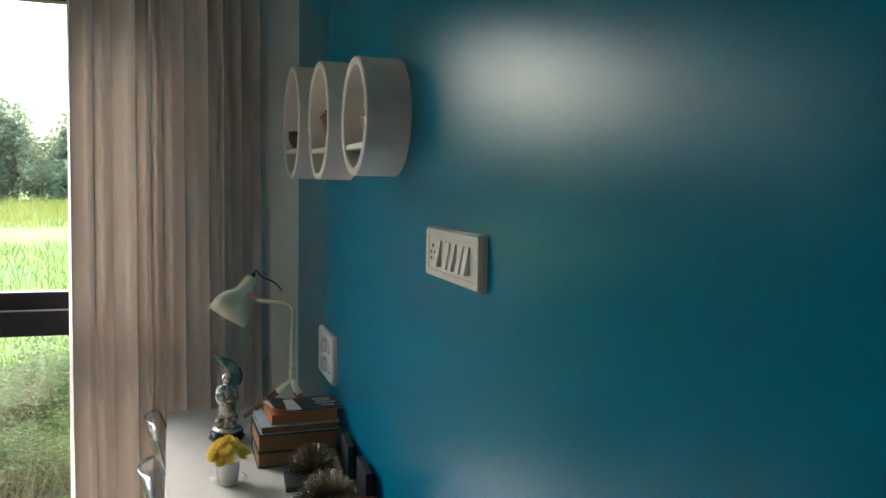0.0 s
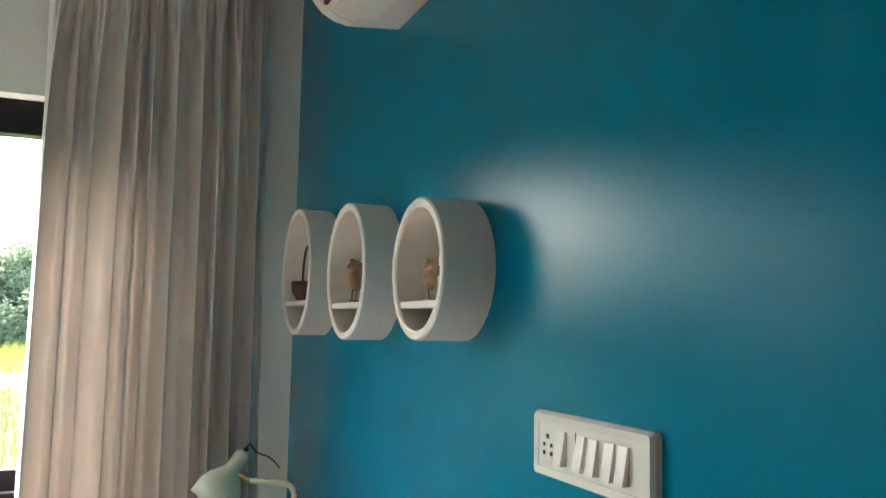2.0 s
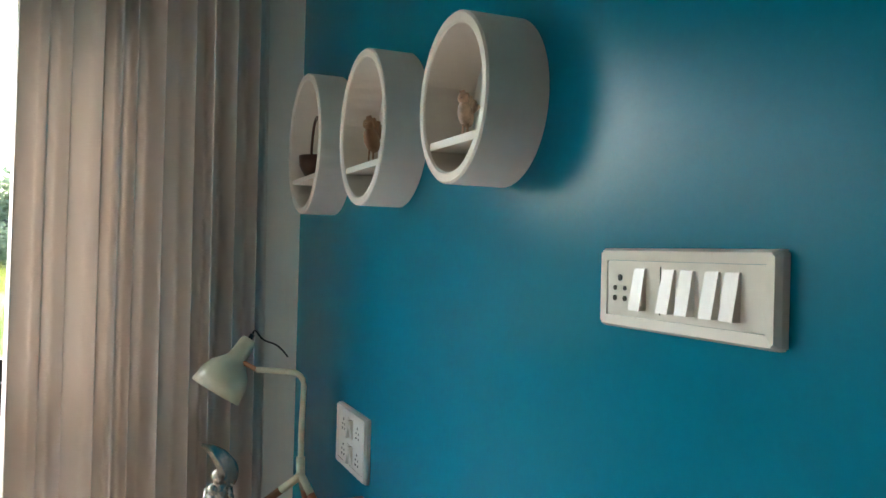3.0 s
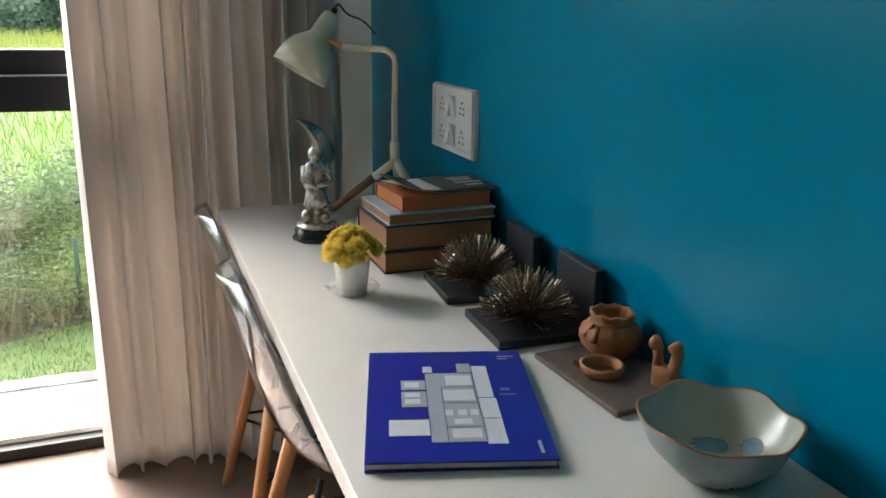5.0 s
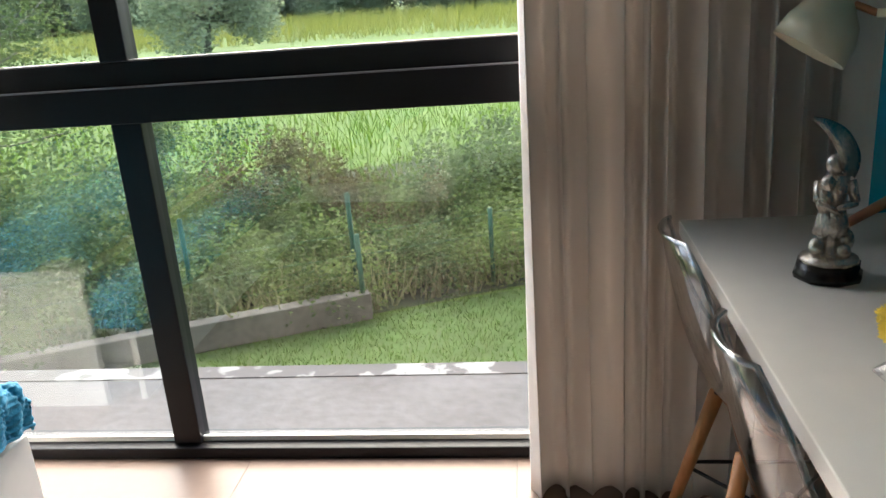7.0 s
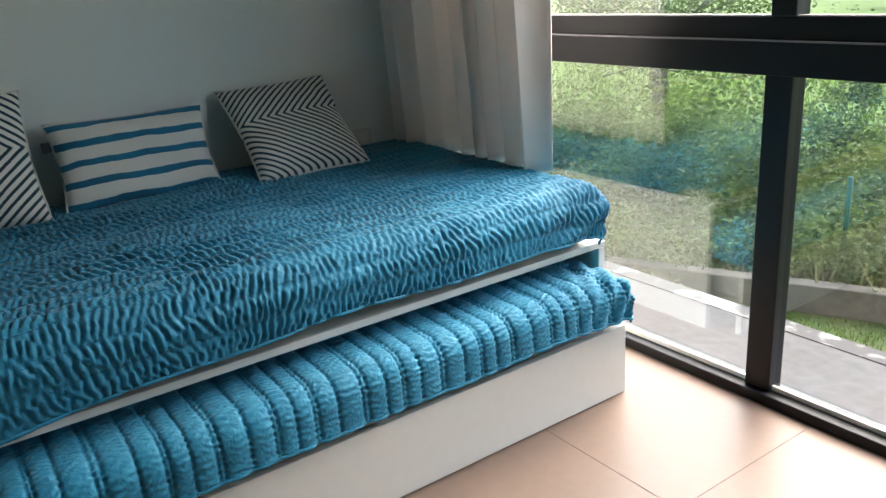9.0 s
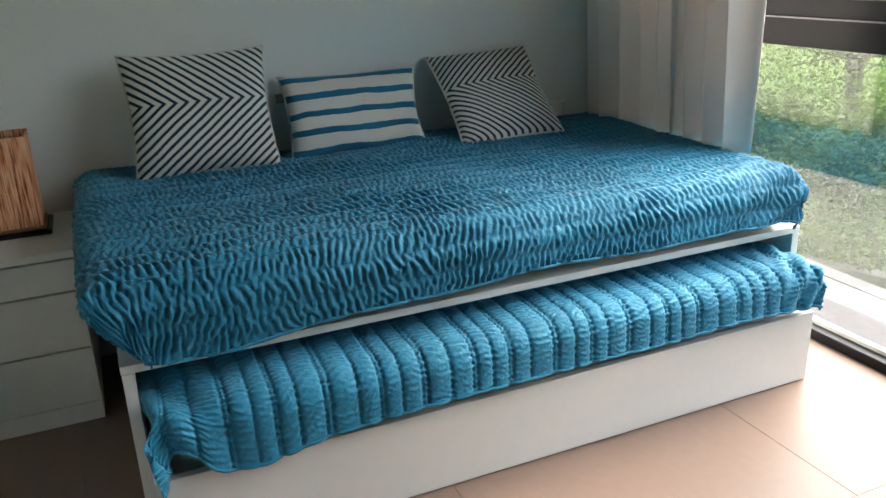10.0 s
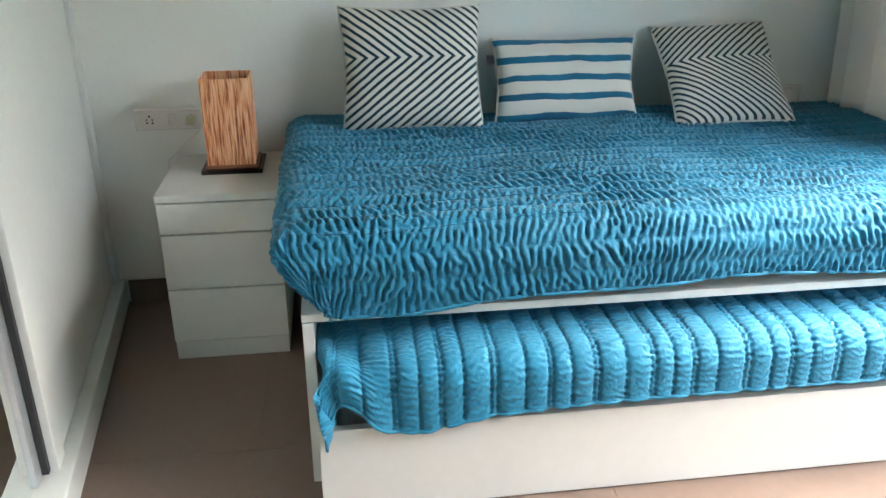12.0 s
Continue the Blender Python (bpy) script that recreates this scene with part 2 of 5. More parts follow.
for x0, x1 in ((WX0 + 0.06, -1.783), (-1.701, WX1 - 0.06)):
    for z0, z1 in ((0.034, 0.947), (1.098, 2.085)):
        bm = bmesh.new()
        bm.faces.new([bm.verts.new(p) for p in ((x0, 0.018, z0), (x1, 0.018, z0), (x1, 0.018, z1), (x0, 0.018, z1))])
        g = part("pane", bm, WINDOW_GLASS, win)
        if g.data.polygons[0].normal.y > 0:
            g.data.flip_normals()
        g.visible_shadow = False


def curtain(name, x0, x1, yc, folds, label, seed, top=2.6, bottom=-0.001, amp=0.056, flare=0.0):
    """A hanging curtain: tubular folds of uneven width, gathered into pinch pleats at the head."""
    ob = thing(name, ((x0 + x1) / 2, yc, 0))
    s = np.linspace(0, 1, folds * 34)[:, None]
    z = np.concatenate([np.linspace(bottom, top - 0.36, 40), np.linspace(top - 0.34, top, 24)])[None, :]
    w = (x1 - x0)
    rng = np.random.RandomState(seed)
    knots = np.cumsum(np.exp(rng.normal(0, 0.45, folds + 1)))
    knots = (knots - knots[0]) / (knots[-1] - knots[0])
    ph = np.interp(s, knots, np.arange(folds + 1))
    drift = 0.22 * wobble(s * 4, z * 0.55, seed + 1, 1.0, 2) * np.clip((top - z) / 0.5, 0, 1)
    c = ph + drift
    deep = np.interp(c, np.arange(folds + 2), rng.uniform(0.65, 1.25, folds + 2))
    down = np.clip((top - z) / 0.42, 0, 1) ** 0.9
    fall = np.clip((top - z) / 2.0, 0, 1)
    tube = 1.0 - 2.0 * np.sqrt(np.sin(np.pi * c) ** 2 + 0.1)
    second = 0.2 * np.sin(2 * np.pi * c + 1.3 + 2 * wobble(s * 5, z * 0.4, seed + 5, 1.0, 1)) * np.clip(fall * 1.4, 0, 1)
    slow = 0.7 * wobble(s * 6, z * 0.25, seed + 2, 1.0, 1) * fall
    pleat = 0.35 * np.sin(6 * np.pi * c) * (1 - down)
    y = amp * deep * (tube * (0.45 + 0.55 * down) + second + pleat) + amp * slow
    y = y * (1 - 0.4 * np.clip(1 - (z - bottom) / 0.6, 0, 1)) + 0.004 * wobble(s * 12, z * 3, seed + 3, 1.0, 2) * down
    x = -w / 2 + w * s + 0.012 * np.sin(2 * np.pi * c) * down + flare * (1 - z / top) * (s - 0.5)
    P = np.stack([x + 0 * z, y, z + 0 * s], -1)
    sheet("cloth", P, CURTAIN, ob, thick=0.002)
    part("track", box(-w / 2, w / 2, -0.006, 0.006, top - 0.012, top + 0.03, 0.002), PLASTIC, ob, "white curtain track on the ceiling")
    return tagged(ob, label, "curtain", "curtains at the window")


curtain("curtain", -0.755, -0.13, -0.19, 11, "beige linen curtain in deep folds, drawn beside the desk", 4, flare=0.05)
curtain("curtain", -3.218, -2.4, -0.265, 9, "beige linen curtain drawn aside, its hem lying on the bed", 9, bottom=0.636, amp=0.056, flare=0.1)

# ---- desk ----
desk = thing("desk", (-0.23, -1.3, 0))
part("desktop", box(-0.229, 0.226, -0.6, 0.935, 0.722, 0.75, 0.002), DESK_WHITE, desk)
part("side_panel", box(-0.21, 0.226, -0.59, -0.565, 0, 0.721, 0.002), DESK_WHITE, desk)
part("rail", box(0.195, 0.226, -0.564, 0.93, 0.62, 0.721, 0.002), DESK_WHITE, desk)
tagged(desk, "long narrow white lacquered desk along the blue wall", "desk")


# ---- round shelves ----
def round_shelf(y, z, r, depth, board):
    ob = thing("round_shelf", (0, y, z))
    n, t = 72, 0.017
    bm = bmesh.new()
    loops = []
    for rad, x in ((r, -0.001), (r, -depth + 0.003), (r - 0.003, -depth), (r - t + 0.003, -depth), (r - t, -depth + 0.003), (r - t, -0.001)):
        loops.append([bm.verts.new((x, rad * math.cos(k * math.tau / n), rad * math.sin(k * math.tau / n))) for k in range(n)])
    for a, b in zip(loops, loops[1:] + loops[:1]):
        for k in range(n):
            bm.faces.new((a[k], a[(k + 1) % n], b[(k + 1) % n], b[k]))
    part("rim", bm, SHELF_WHITE, ob, smooth=False)
    bm = bmesh.new()
    ring = [bm.verts.new((-0.008, (r - t - 0.001) * math.cos(k * math.tau / n), (r - t - 0.001) * math.sin(k * math.tau / n))) for k in range(n)]
    bm.faces.new(ring)
    made = bmesh.ops.extrude_face_region(bm, geom=list(bm.faces))
    bmesh.ops.translate(bm, vec=(0.006, 0, 0), verts=[v for v in made["geom"] if isinstance(v, bmesh.types.BMVert)])
    part("back", bm, SHELF_WHITE, ob)
    half = math.sqrt((r - t) ** 2 - board ** 2) - 0.001
    part("board", box(-depth + 0.004, -0.009, -half, half, board - 0.006, board + 0.006, 0.001), SHELF_WHITE, ob)
    return tagged(ob, "round white lacquered shelf hung on the blue wall", "wall shelf", "round shelves")


RINGS = [(-1.436, 1.631, 0.119, 0.09), (-0.985, 1.652, 0.149, 0.085), (-0.49, 1.678, 0.173, 0.085)]
for y, z, r, d in RINGS:
    round_shelf(y, z, r, d, -0.5 * r)


# ---- bed ----
def drape(x_wall, x_front, y0, y1, top, drop_front, drop_ends, r, name, material, parent, relief, hang, rows, step, tuck, longer=0.0, seed=1, sag=0.0):
    """A cover lying on a mattress and hanging over its front and ends, its ends tucked in below."""
    W, L = x_front - x_wall, y1 - y0
    t = np.arange(-drop_ends[0], L + drop_ends[1], step)[None, :]
    s = np.arange(0, 1.0001, step / (W + drop_front))[:, None] * (W + drop_front + hang(t))
    t = t + longer * np.clip((W - 0.12 - s) / 0.25, 0, 1) * np.maximum(t - L, 0) / drop_ends[1]
    arc = r * math.pi / 2

    def over(d):
        d = np.maximum(d, 0)
        ang = np.minimum(d, arc) / r
        return r * np.sin(ang), r * (1 - np.cos(ang)) + np.maximum(d - arc, 0)
    ox, dx = over(s - (W - r))
    o0, d0 = over(-(t - r))
    o1, d1 = over(t - (L - r))
    x = x_wall + np.minimum(s, W - r) + ox + 0 * t
    deep = (dx ** 4 + (d0 + d1) ** 4) ** 0.25
    inward = np.clip((deep - 0.25 * r) / 0.16, 0, 1) ** 1.2
    end0, end1 = np.clip((0.2 - t) / 0.2, 0, 1) ** 2, np.clip((t - L + 0.2) / 0.2, 0, 1) ** 2
    y = y0 + np.clip(t, r, L - r) - o0 + o1 + (tuck[0] * end0 - tuck[1] * end1) * inward
    z = top - deep + sag * wobble(s * 3, t * 3, seed, 1.0, 2)
    P = np.stack([x, y, z + 0 * x], -1)
    gs, gt = np.gradient(P, axis=0), np.gradient(P, axis=1)
    nrm = np.cross(gs, gt)
    nrm /= np.linalg.norm(nrm, axis=-1, keepdims=True) + 1e-9
    P = P + nrm * relief(s, t)[..., None]
    ob = sheet(name, P, material, parent)
    part("hem", pipe([tuple(q) for q in P[-1, ::4]], 0.004, 6), material, parent, smooth=True)
    for line in rows(P + nrm * 0.0006):
        part("stitch_row", pipe([tuple(q) for q in line], 0.0008, 4), THREAD, parent)
    return ob


def creases(shape, step, across, along_, seed, turn=0.0):
    """Branching ridges: noise kept to one wavelength across and a length along."""
    rng = np.random.RandomState(seed)
    F = np.fft.rfft2(rng.normal(size=shape))
    fs, ft = np.fft.fftfreq(shape[0], step)[:, None], np.fft.rfftfreq(shape[1], step)[None, :]
    fa, fb = ft * math.cos(turn) + fs * math.sin(turn), fs * math.cos(turn) - ft * math.sin(turn)
    keep = np.exp(-((np.abs(fa) - 1 / across) * across / 0.3) ** 2) * np.exp(-(fb * along_) ** 2)
    out = np.fft.irfft2(F * keep, s=shape)
    return np.tanh(1.1 * out / out.std())


STEP, FINE = 0.0042, 0.0034


def ruched(s, t):
    """Short wavy ridges between rows of gathering stitches."""
    row = 0.064
    band = s / row + 0.1 * wobble(s * 2, t * 4, 21, 1.0, 2)
    f = band - np.floor(band)
    shape = np.broadcast(s, t).shape
    u = np.clip(0.5 + 0.7 * wobble(s * 14, t * 7, 27, 1.0, 2) + 0.3 * np.sin(np.floor(band) * 2.3), 0, 1)
    ridge = (1 - u) * creases(shape, STEP, 0.0185, 0.03, 22, 0.3) + u * creases(shape, STEP, 0.021, 0.03, 26, -0.26)
    ridge = ridge + 0.35 * creases(shape, STEP, 0.013, 0.02, 28, 0.1)
    ridge = np.tanh(1.3 * ridge + 0.55)
    puff = np.sin(np.pi * np.clip(f, 0.03, 0.97)) ** 0.6
    patch = np.clip(0.95 + 0.4 * wobble(s * 9, t * 9, 23, 1.0, 2), 0.4, 1.5)
    pull = np.exp(-((t - 1.93) / 0.2) ** 2 - ((s - 1.2) / 0.16) ** 2) + 0.7 * np.exp(-((t - 0.1) / 0.15) ** 2 - ((s - 1.2) / 0.12) ** 2)
    fold = 0.011 * pull * np.sin(75 * (0.85 * s + 0.5 * t) + 3 * wobble(s * 5, t * 5, 24, 1.0, 1))
    return (0.0084 - 0.001 * np.clip(s, 0, 1)) * ridge * (0.3 + 0.7 * puff) * patch + 0.004 * puff + 0.007 * wobble(s * 6, t * 6, 25, 1.0, 2) + fold


def channelled(s, t):
    """Flat channels across the cover, parted by double stitching, with puckers running between."""
    row = 0.116
    c = t / row + 0.05 * wobble(s * 7, t * 7, 31, 1.0, 2) + 0.08 * np.sin(t * 23)
    f = c - np.floor(c)
    groove = sum(np.exp(-((f - g) / 0.03) ** 2) for g in (0.0, 0.46, 0.56, 1.0))
    puff = np.clip(np.sin(np.pi * f / 0.46), 0, 1) ** 0.5 * (f < 0.46) + np.clip(np.sin(np.pi * (f - 0.56) / 0.44), 0, 1) ** 0.5 * (f > 0.56) + 0.3 * ((f > 0.47) & (f < 0.55))
    shape = np.broadcast(s, t).shape
    pucker = creases(shape[::-1], FINE, 0.0175, 0.03, 32, 0.22).T + 0.5 * creases(shape[::-1], FINE, 0.0125, 0.018, 34, -0.2).T
    near = 0.5 + 0.7 * np.clip(groove, 0, 1)
    crumple = np.exp(-(np.maximum(t - 0.02, 0) / 0.15) ** 2)
    fold = 0.016 * crumple * (wobble(s * 9, t * 9, 35, 1.0, 2) + 0.6 * np.sin(48 * (s * 0.5 - t)))
    far = np.exp(-((t - 1.86) / 0.13) ** 2) * 0.006 * np.sin(90 * (s * 0.6 + t))
    return 0.0062 * puff - 0.004 * groove + 0.0036 * pucker * near + 0.009 * wobble(s * 6, t * 6, 33, 1.0, 2) + fold + far


THREAD = mat("quilt thread", (0.006, 0.1, 0.19), 0.7, var=0.1)
BX, BY0, BY1 = -2.14, -2.175, -0.235
bed = thing("bed", ((BX + XW) / 2, (BY0 + BY1) / 2, 0))
def local(ob, bm):
    bmesh.ops.translate(bm, vec=-ob.matrix_basis.translation, verts=bm.verts)
    return bm
part("platform", local(bed, box(XW + 0.03, BX, BY0, BY1, 0.437, 0.457, 0.002)), WHITE_WOOD, bed)
part("side_panel", local(bed, box(XW + 0.03, BX - 0.001, BY0 + 0.001, BY0 + 0.027, 0, 0.436, 0.002)), WHITE_WOOD, bed)
part("side_panel", local(bed, box(XW + 0.03, BX - 0.001, BY1 - 0.027, BY1 - 0.001, 0, 0.436, 0.002)), WHITE_WOOD, bed)
tagged(bed, "white laminate day bed frame with open front for a trundle", "bed")
mattress = thing("mattress", ((BX + XW) / 2, (BY0 + BY1) / 2, 0.458))
part("body", local(mattress, box(XW + 0.03, BX - 0.03, BY0 + 0.03, BY1 - 0.03, 0.459, 0.615, 0.04, segments=4)), MATTRESS, mattress)
tagged(mattress, "thick mattress hidden under a blue quilt on the bed", "mattress")
quilt = thing("quilt", (0, 0, 0))
drape(XW + 0.02, BX + 0.012, BY0 - 0.075, BY1 + 0.005, 0.645, 0.13, (0.15, 0.1), 0.09, "cover", QUILT, quilt, ruched,
      lambda t: 0.012 * wobble(t, t, 41, 4.0, 2) + 0.022 * np.exp(-((t - 0.25) / 0.2) ** 2) - 0.02 * np.exp(-((t - 1.3) / 0.35) ** 2) - 0.045 * np.exp(-((t + 0.13) / 0.1) ** 2),
      lambda P: [P[int(k * 0.064 / STEP), 6:-6:3] for k in range(6, 20) if int(k * 0.064 / STEP) < len(P) - 2], STEP, (0.14, 0.05), longer=0.14, sag=0.007)
tagged(quilt, "teal blue ruched quilt spread over the day bed", "quilt")

TX, TY0, TY1 = -2.02, -2.15, -0.272
trundle = thing("trundle", ((TX - 1.0), (TY0 + TY1) / 2, 0))
part("front_panel", local(trundle, box(TX - 0.022, TX, TY0, TY1, 0.004, 0.228, 0.0015)), WHITE_WOOD, trundle)
part("base", local(trundle, box(XW + 0.2, TX - 0.023, TY0 + 0.02, TY1 - 0.02, 0.06, 0.1)), WHITE_WOOD, trundle)
tagged(trundle, "white pull-out trundle drawn slightly from under the bed", "trundle bed")
tm = thing("mattress", (TX - 1.0, (TY0 + TY1) / 2, 0.1))
part("body", local(tm, box(XW + 0.25, TX - 0.05, TY0 + 0.04, TY1 - 0.04, 0.101, 0.355, 0.04, segments=4)), MATTRESS, tm)
tagged(tm, "trundle mattress covered by a channelled blue quilt", "mattress")
tq = thing("quilt", (0, 0, 0))
drape(-2.5, TX + 0.015, TY0 - 0.012, TY1 + 0.005, 0.386, 0.105, (0.16, 0.1), 0.06, "cover", QUILT, tq, channelled,
      lambda t: 0.008 * wobble(t, t, 42, 5.0, 2) + 0.04 * np.exp(-((t - 0.22) / 0.13) ** 2) - 0.05 * np.exp(-((t - 0.075) / 0.05) ** 2) + 0.06 * np.exp(-((t + 0.05) / 0.05) ** 2),
      lambda P: [], FINE, (0.03, 0.0), seed=5, sag=0.006)
tagged(tq, "teal blue channel-stitched quilt on the trundle", "quilt")

# ---- nightstand ----
ns = thing("nightstand", (-2.99, -2.427, 0))
NY0, NY1, NX = -2.6, -2.255, -2.787
part("carcass", local(ns, box(XW + 0.01, NX - 0.02, NY0, NY1, 0.06, 0.512, 0.001)), WHITE_WOOD, ns)
part("top", local(ns, box(XW + 0.01, NX, NY0 - 0.002, NY1 + 0.002, 0.513, 0.535, 0.002)), WHITE_WOOD, ns)
part("plinth", local(ns, box(XW + 0.01, NX - 0.004, NY0 + 0.002, NY1 - 0.002, 0, 0.059, 0.001)), WHITE_WOOD, ns)
for z0, z1 in ((0.062, 0.234), (0.239, 0.411), (0.416, 0.508)):
    part("drawer", local(ns, box(NX - 0.018, NX, NY0, NY1, z0, z1, 0.0015)), WHITE_WOOD, ns)
tagged(ns, "white three-drawer nightstand beside the bed", "nightstand")

# ---- wardrobe ----
wd = thing("wardrobe", (-2.3, -3.2, 0))
WY = -2.87
part("carcass", local(wd, box(XW + 0.002, -1.25, YB + 1.1, WY - 0.06, 0.1, H - 0.005)), WHITE_WOOD, wd)
part("plinth", local(wd, box(XW + 0.002, -1.25, YB + 1.1, WY + 0.035, 0, 0.09, 0.004)), WHITE_WOOD, wd)
door = part("door", local(wd, box(XW + 0.06, -2.21, WY - 0.03, WY, 0.1, H - 0.03, 0.002)), WHITE_WOOD, wd)
part("frame", local(wd, box(XW + 0.003, XW + 0.058, WY - 0.04, WY + 0.015, 0.1, H - 0.01, 0.004)), WHITE_WOOD, wd)
part("frame", local(wd, box(-2.209, -2.14, WY - 0.03, WY + 0.006, 0.092, H - 0.03, 0.002)), WHITE_WOOD, wd)
tagged(wd, "white built-in wardrobe with sliding doors", "wardrobe")


part("rail", local(wd, box(-2.139, -2.122, WY - 0.05, WY - 0.012, 0.1, H - 0.03)), DARK, wd)
MIRROR = mat("mirror", (0.85, 0.9, 0.9), 0.02, metal=1.0, var=0.01, bump=0)
ALU = mat("brushed aluminium", (0.6, 0.62, 0.64), 0.35, metal=0.8, var=0.05, grain=150, bump=0.03)
sliding = part("door", local(wd, box(-2.077, -1.28, WY - 0.05, WY - 0.035, 0.1, H - 0.03, 0.001)), MIRROR, wd, "tall mirrored sliding door")
part("door_stile", local(wd, box(-2.121, -2.078, WY - 0.052, WY - 0.026, 0.1, H - 0.03, 0.002)), ALU, wd, "pale aluminium door stile")
wd.matrix_basis = Matrix.Translation((-3.2, -2.86, 0)) @ Matrix.Rotation(radians(6.2), 4, "Z") @ Matrix.Translation((3.2, 2.86, 0)) @ wd.matrix_basis
part("baseboard", box(XW + 0.001, XW + 0.012, WY + 0.04, NY0 - 0.01, 0, 0.085, 0.002), TILE)["kind"] = "structure"

# ---- switch plates ----
SLOT = mat("socket hole", (0.01, 0.01, 0.01), 0.6, var=0.05)


def socket_holes(parent, y, z, side, u=0.0045):
    """Five round pin holes of a socket, on a plate whose face lies at x = 0."""
    for dy, dz, r in ((0, 0.011, 1.0), (-0.009, 0.0, 0.75), (0.009, 0.0, 0.75), (-0.009, -0.011, 0.9), (0.009, -0.011, 0.9)):
        bm = bmesh.new()
        bmesh.ops.create_cone(bm, cap_ends=True, segments=12, radius1=u * 0.62 * r, radius2=u * 0.62 * r, depth=0.0012, matrix=Matrix.Translation((side * 0.0004, y + dy, z + dz)) @ Matrix.Rotation(math.pi / 2, 4, "Y"))
        part("pin_hole", bm, SLOT, parent)


def rocker(parent, y, z, side, w=0.0185, h=0.043, tilt=1):
    """A rocker switch whose one end stands proud."""
    bm = bmesh.new()
    v = [bm.verts.new(p) for p in ((0, y - w / 2, z - h / 2), (0, y + w / 2, z - h / 2), (0, y + w / 2, z + h / 2), (0, y - w / 2, z + h / 2))]
    hi, lo = side * 0.0095, side * 0.002
    t = [bm.verts.new((lo if (q.co.z > z) == (tilt > 0) else hi, q.co.y * 1.0, q.co.z)) for q in v]
    for a, b in ((0, 1), (1, 2), (2, 3), (3, 0)):
        bm.faces.new((v[a], v[b], t[b], t[a]))
    bm.faces.new(t), bm.faces.new(v)
    part("rocker", bm, PLASTIC, parent)


def wall_plate(name, x, side, y0, y1, z0, z1, inset, label):
    """A plate on a wall: a bevelled surround and a flat inner panel. Its face lies at local x = 0."""
    ob = thing(name, (x + side * 0.012, (y0 + y1) / 2, (z0 + z1) / 2))
    hy, hz = (y1 - y0) / 2, (z1 - z0) / 2
    bm = bmesh.new()
    back = [bm.verts.new((-side * 0.0125, a * hy, b * hz)) for a, b in ((-1, -1), (1, -1), (1, 1), (-1, 1))]
    mid = [bm.verts.new((-side * 0.004, a * hy, b * hz)) for a, b in ((-1, -1), (1, -1), (1, 1), (-1, 1))]
    top = [bm.verts.new((side * 0.002, a * (hy - inset * 0.22), b * (hz - inset * 0.22))) for a, b in ((-1, -1), (1, -1), (1, 1), (-1, 1))]
    inn = [bm.verts.new((side * 0.001, a * (hy - inset), b * (hz - inset))) for a, b in ((-1, -1), (1, -1), (1, 1), (-1, 1))]
    low = [bm.verts.new((-side * 0.002, a * (hy - inset), b * (hz - inset))) for a, b in ((-1, -1), (1, -1), (1, 1), (-1, 1))]
    for A, B in ((back, mid), (mid, top), (top, inn), (inn, low)):
        for k in range(4):
            bm.faces.new((A[k], A[(k + 1) % 4], B[(k + 1) % 4], B[k]))
    bm.faces.new(back)
    edges = [e for e in bm.edges if abs(e.verts[0].co.x - e.verts[1].co.x) > 0.005]
    bmesh.ops.bevel(bm, geom=edges, offset=0.0025, segments=3, affect="EDGES")
    part("surround", bm, PLASTIC, ob)
    bm = box(-0.004, 0.0, -(hy - inset) + 0.0003, hy - inset - 0.0003, -(hz - inset) + 0.0003, hz - inset - 0.0003)
    if side < 0:
        bmesh.ops.scale(bm, vec=(-1, 1, 1), verts=bm.verts)
    part("inner_panel", bm, PLASTIC, ob)
    return tagged(ob, label, "switch plate")


sw = wall_plate("switch_plate", 0, -1, -1.957, -1.70, 1.341, 1.426, 0.013, "white plastic switch plate with one socket and five rockers")
socket_holes(sw, 0.092, 0, -1, 0.0055)
for y, t in ((0.056, 1), (0.0105, 1), (-0.017, 1), (-0.051, 1), (-0.077, 1)):
    rocker(sw, y, 0, -1, 0.0175, 0.043, t)
part("blank_joint", box(-0.0008, 0.0, 0.0235, 0.0245, -0.024, 0.024), SLOT, sw)
so = wall_plate("socket_plate", 0, -1, -0.837, -0.611, 0.921, 1.059, 0.014, "white plastic plate with four sockets and four rockers")
for z in (0.028, -0.03):
    socket_holes(so, 0.055, z, -1), socket_holes(so, -0.055, z, -1)
    rocker(so, 0.012, z, -1, 0.018, 0.042, 1), rocker(so, -0.012, z, -1, 0.018, 0.042, -1)
bp = wall_plate("socket_plate", XW, 1, -2.725, -2.46, 0.622, 0.692, 0.012, "white plastic socket plate above the nightstand")
socket_holes(bp, -0.085, 0, 1, 0.006), socket_holes(bp, 0.05, 0, 1, 0.006)
rocker(bp, -0.035, 0, 1, 0.02, 0.036), rocker(bp, -0.012, 0, 1, 0.02, 0.036, -1)
bp2 = wall_plate("socket_plate", XW, 1, -0.54, -0.4, 0.635, 0.705, 0.012, "white plastic socket plate behind the bed")
socket_holes(bp2, -0.03, 0, 1, 0.006), rocker(bp2, 0.02, 0, 1, 0.02, 0.036)

# ---- air conditioner ----
ac = thing("air_conditioner", (0, -1.5, 2.18))
prof = [(-0.002, 0.0), (-0.11, -0.012), (-0.142, -0.006), (-0.168, 0.008), (-0.188, 0.03), (-0.205, 0.06), (-0.222, 0.13), (-0.22, 0.22), (-0.205, 0.27), (-0.17, 0.285), (-0.002, 0.285)]


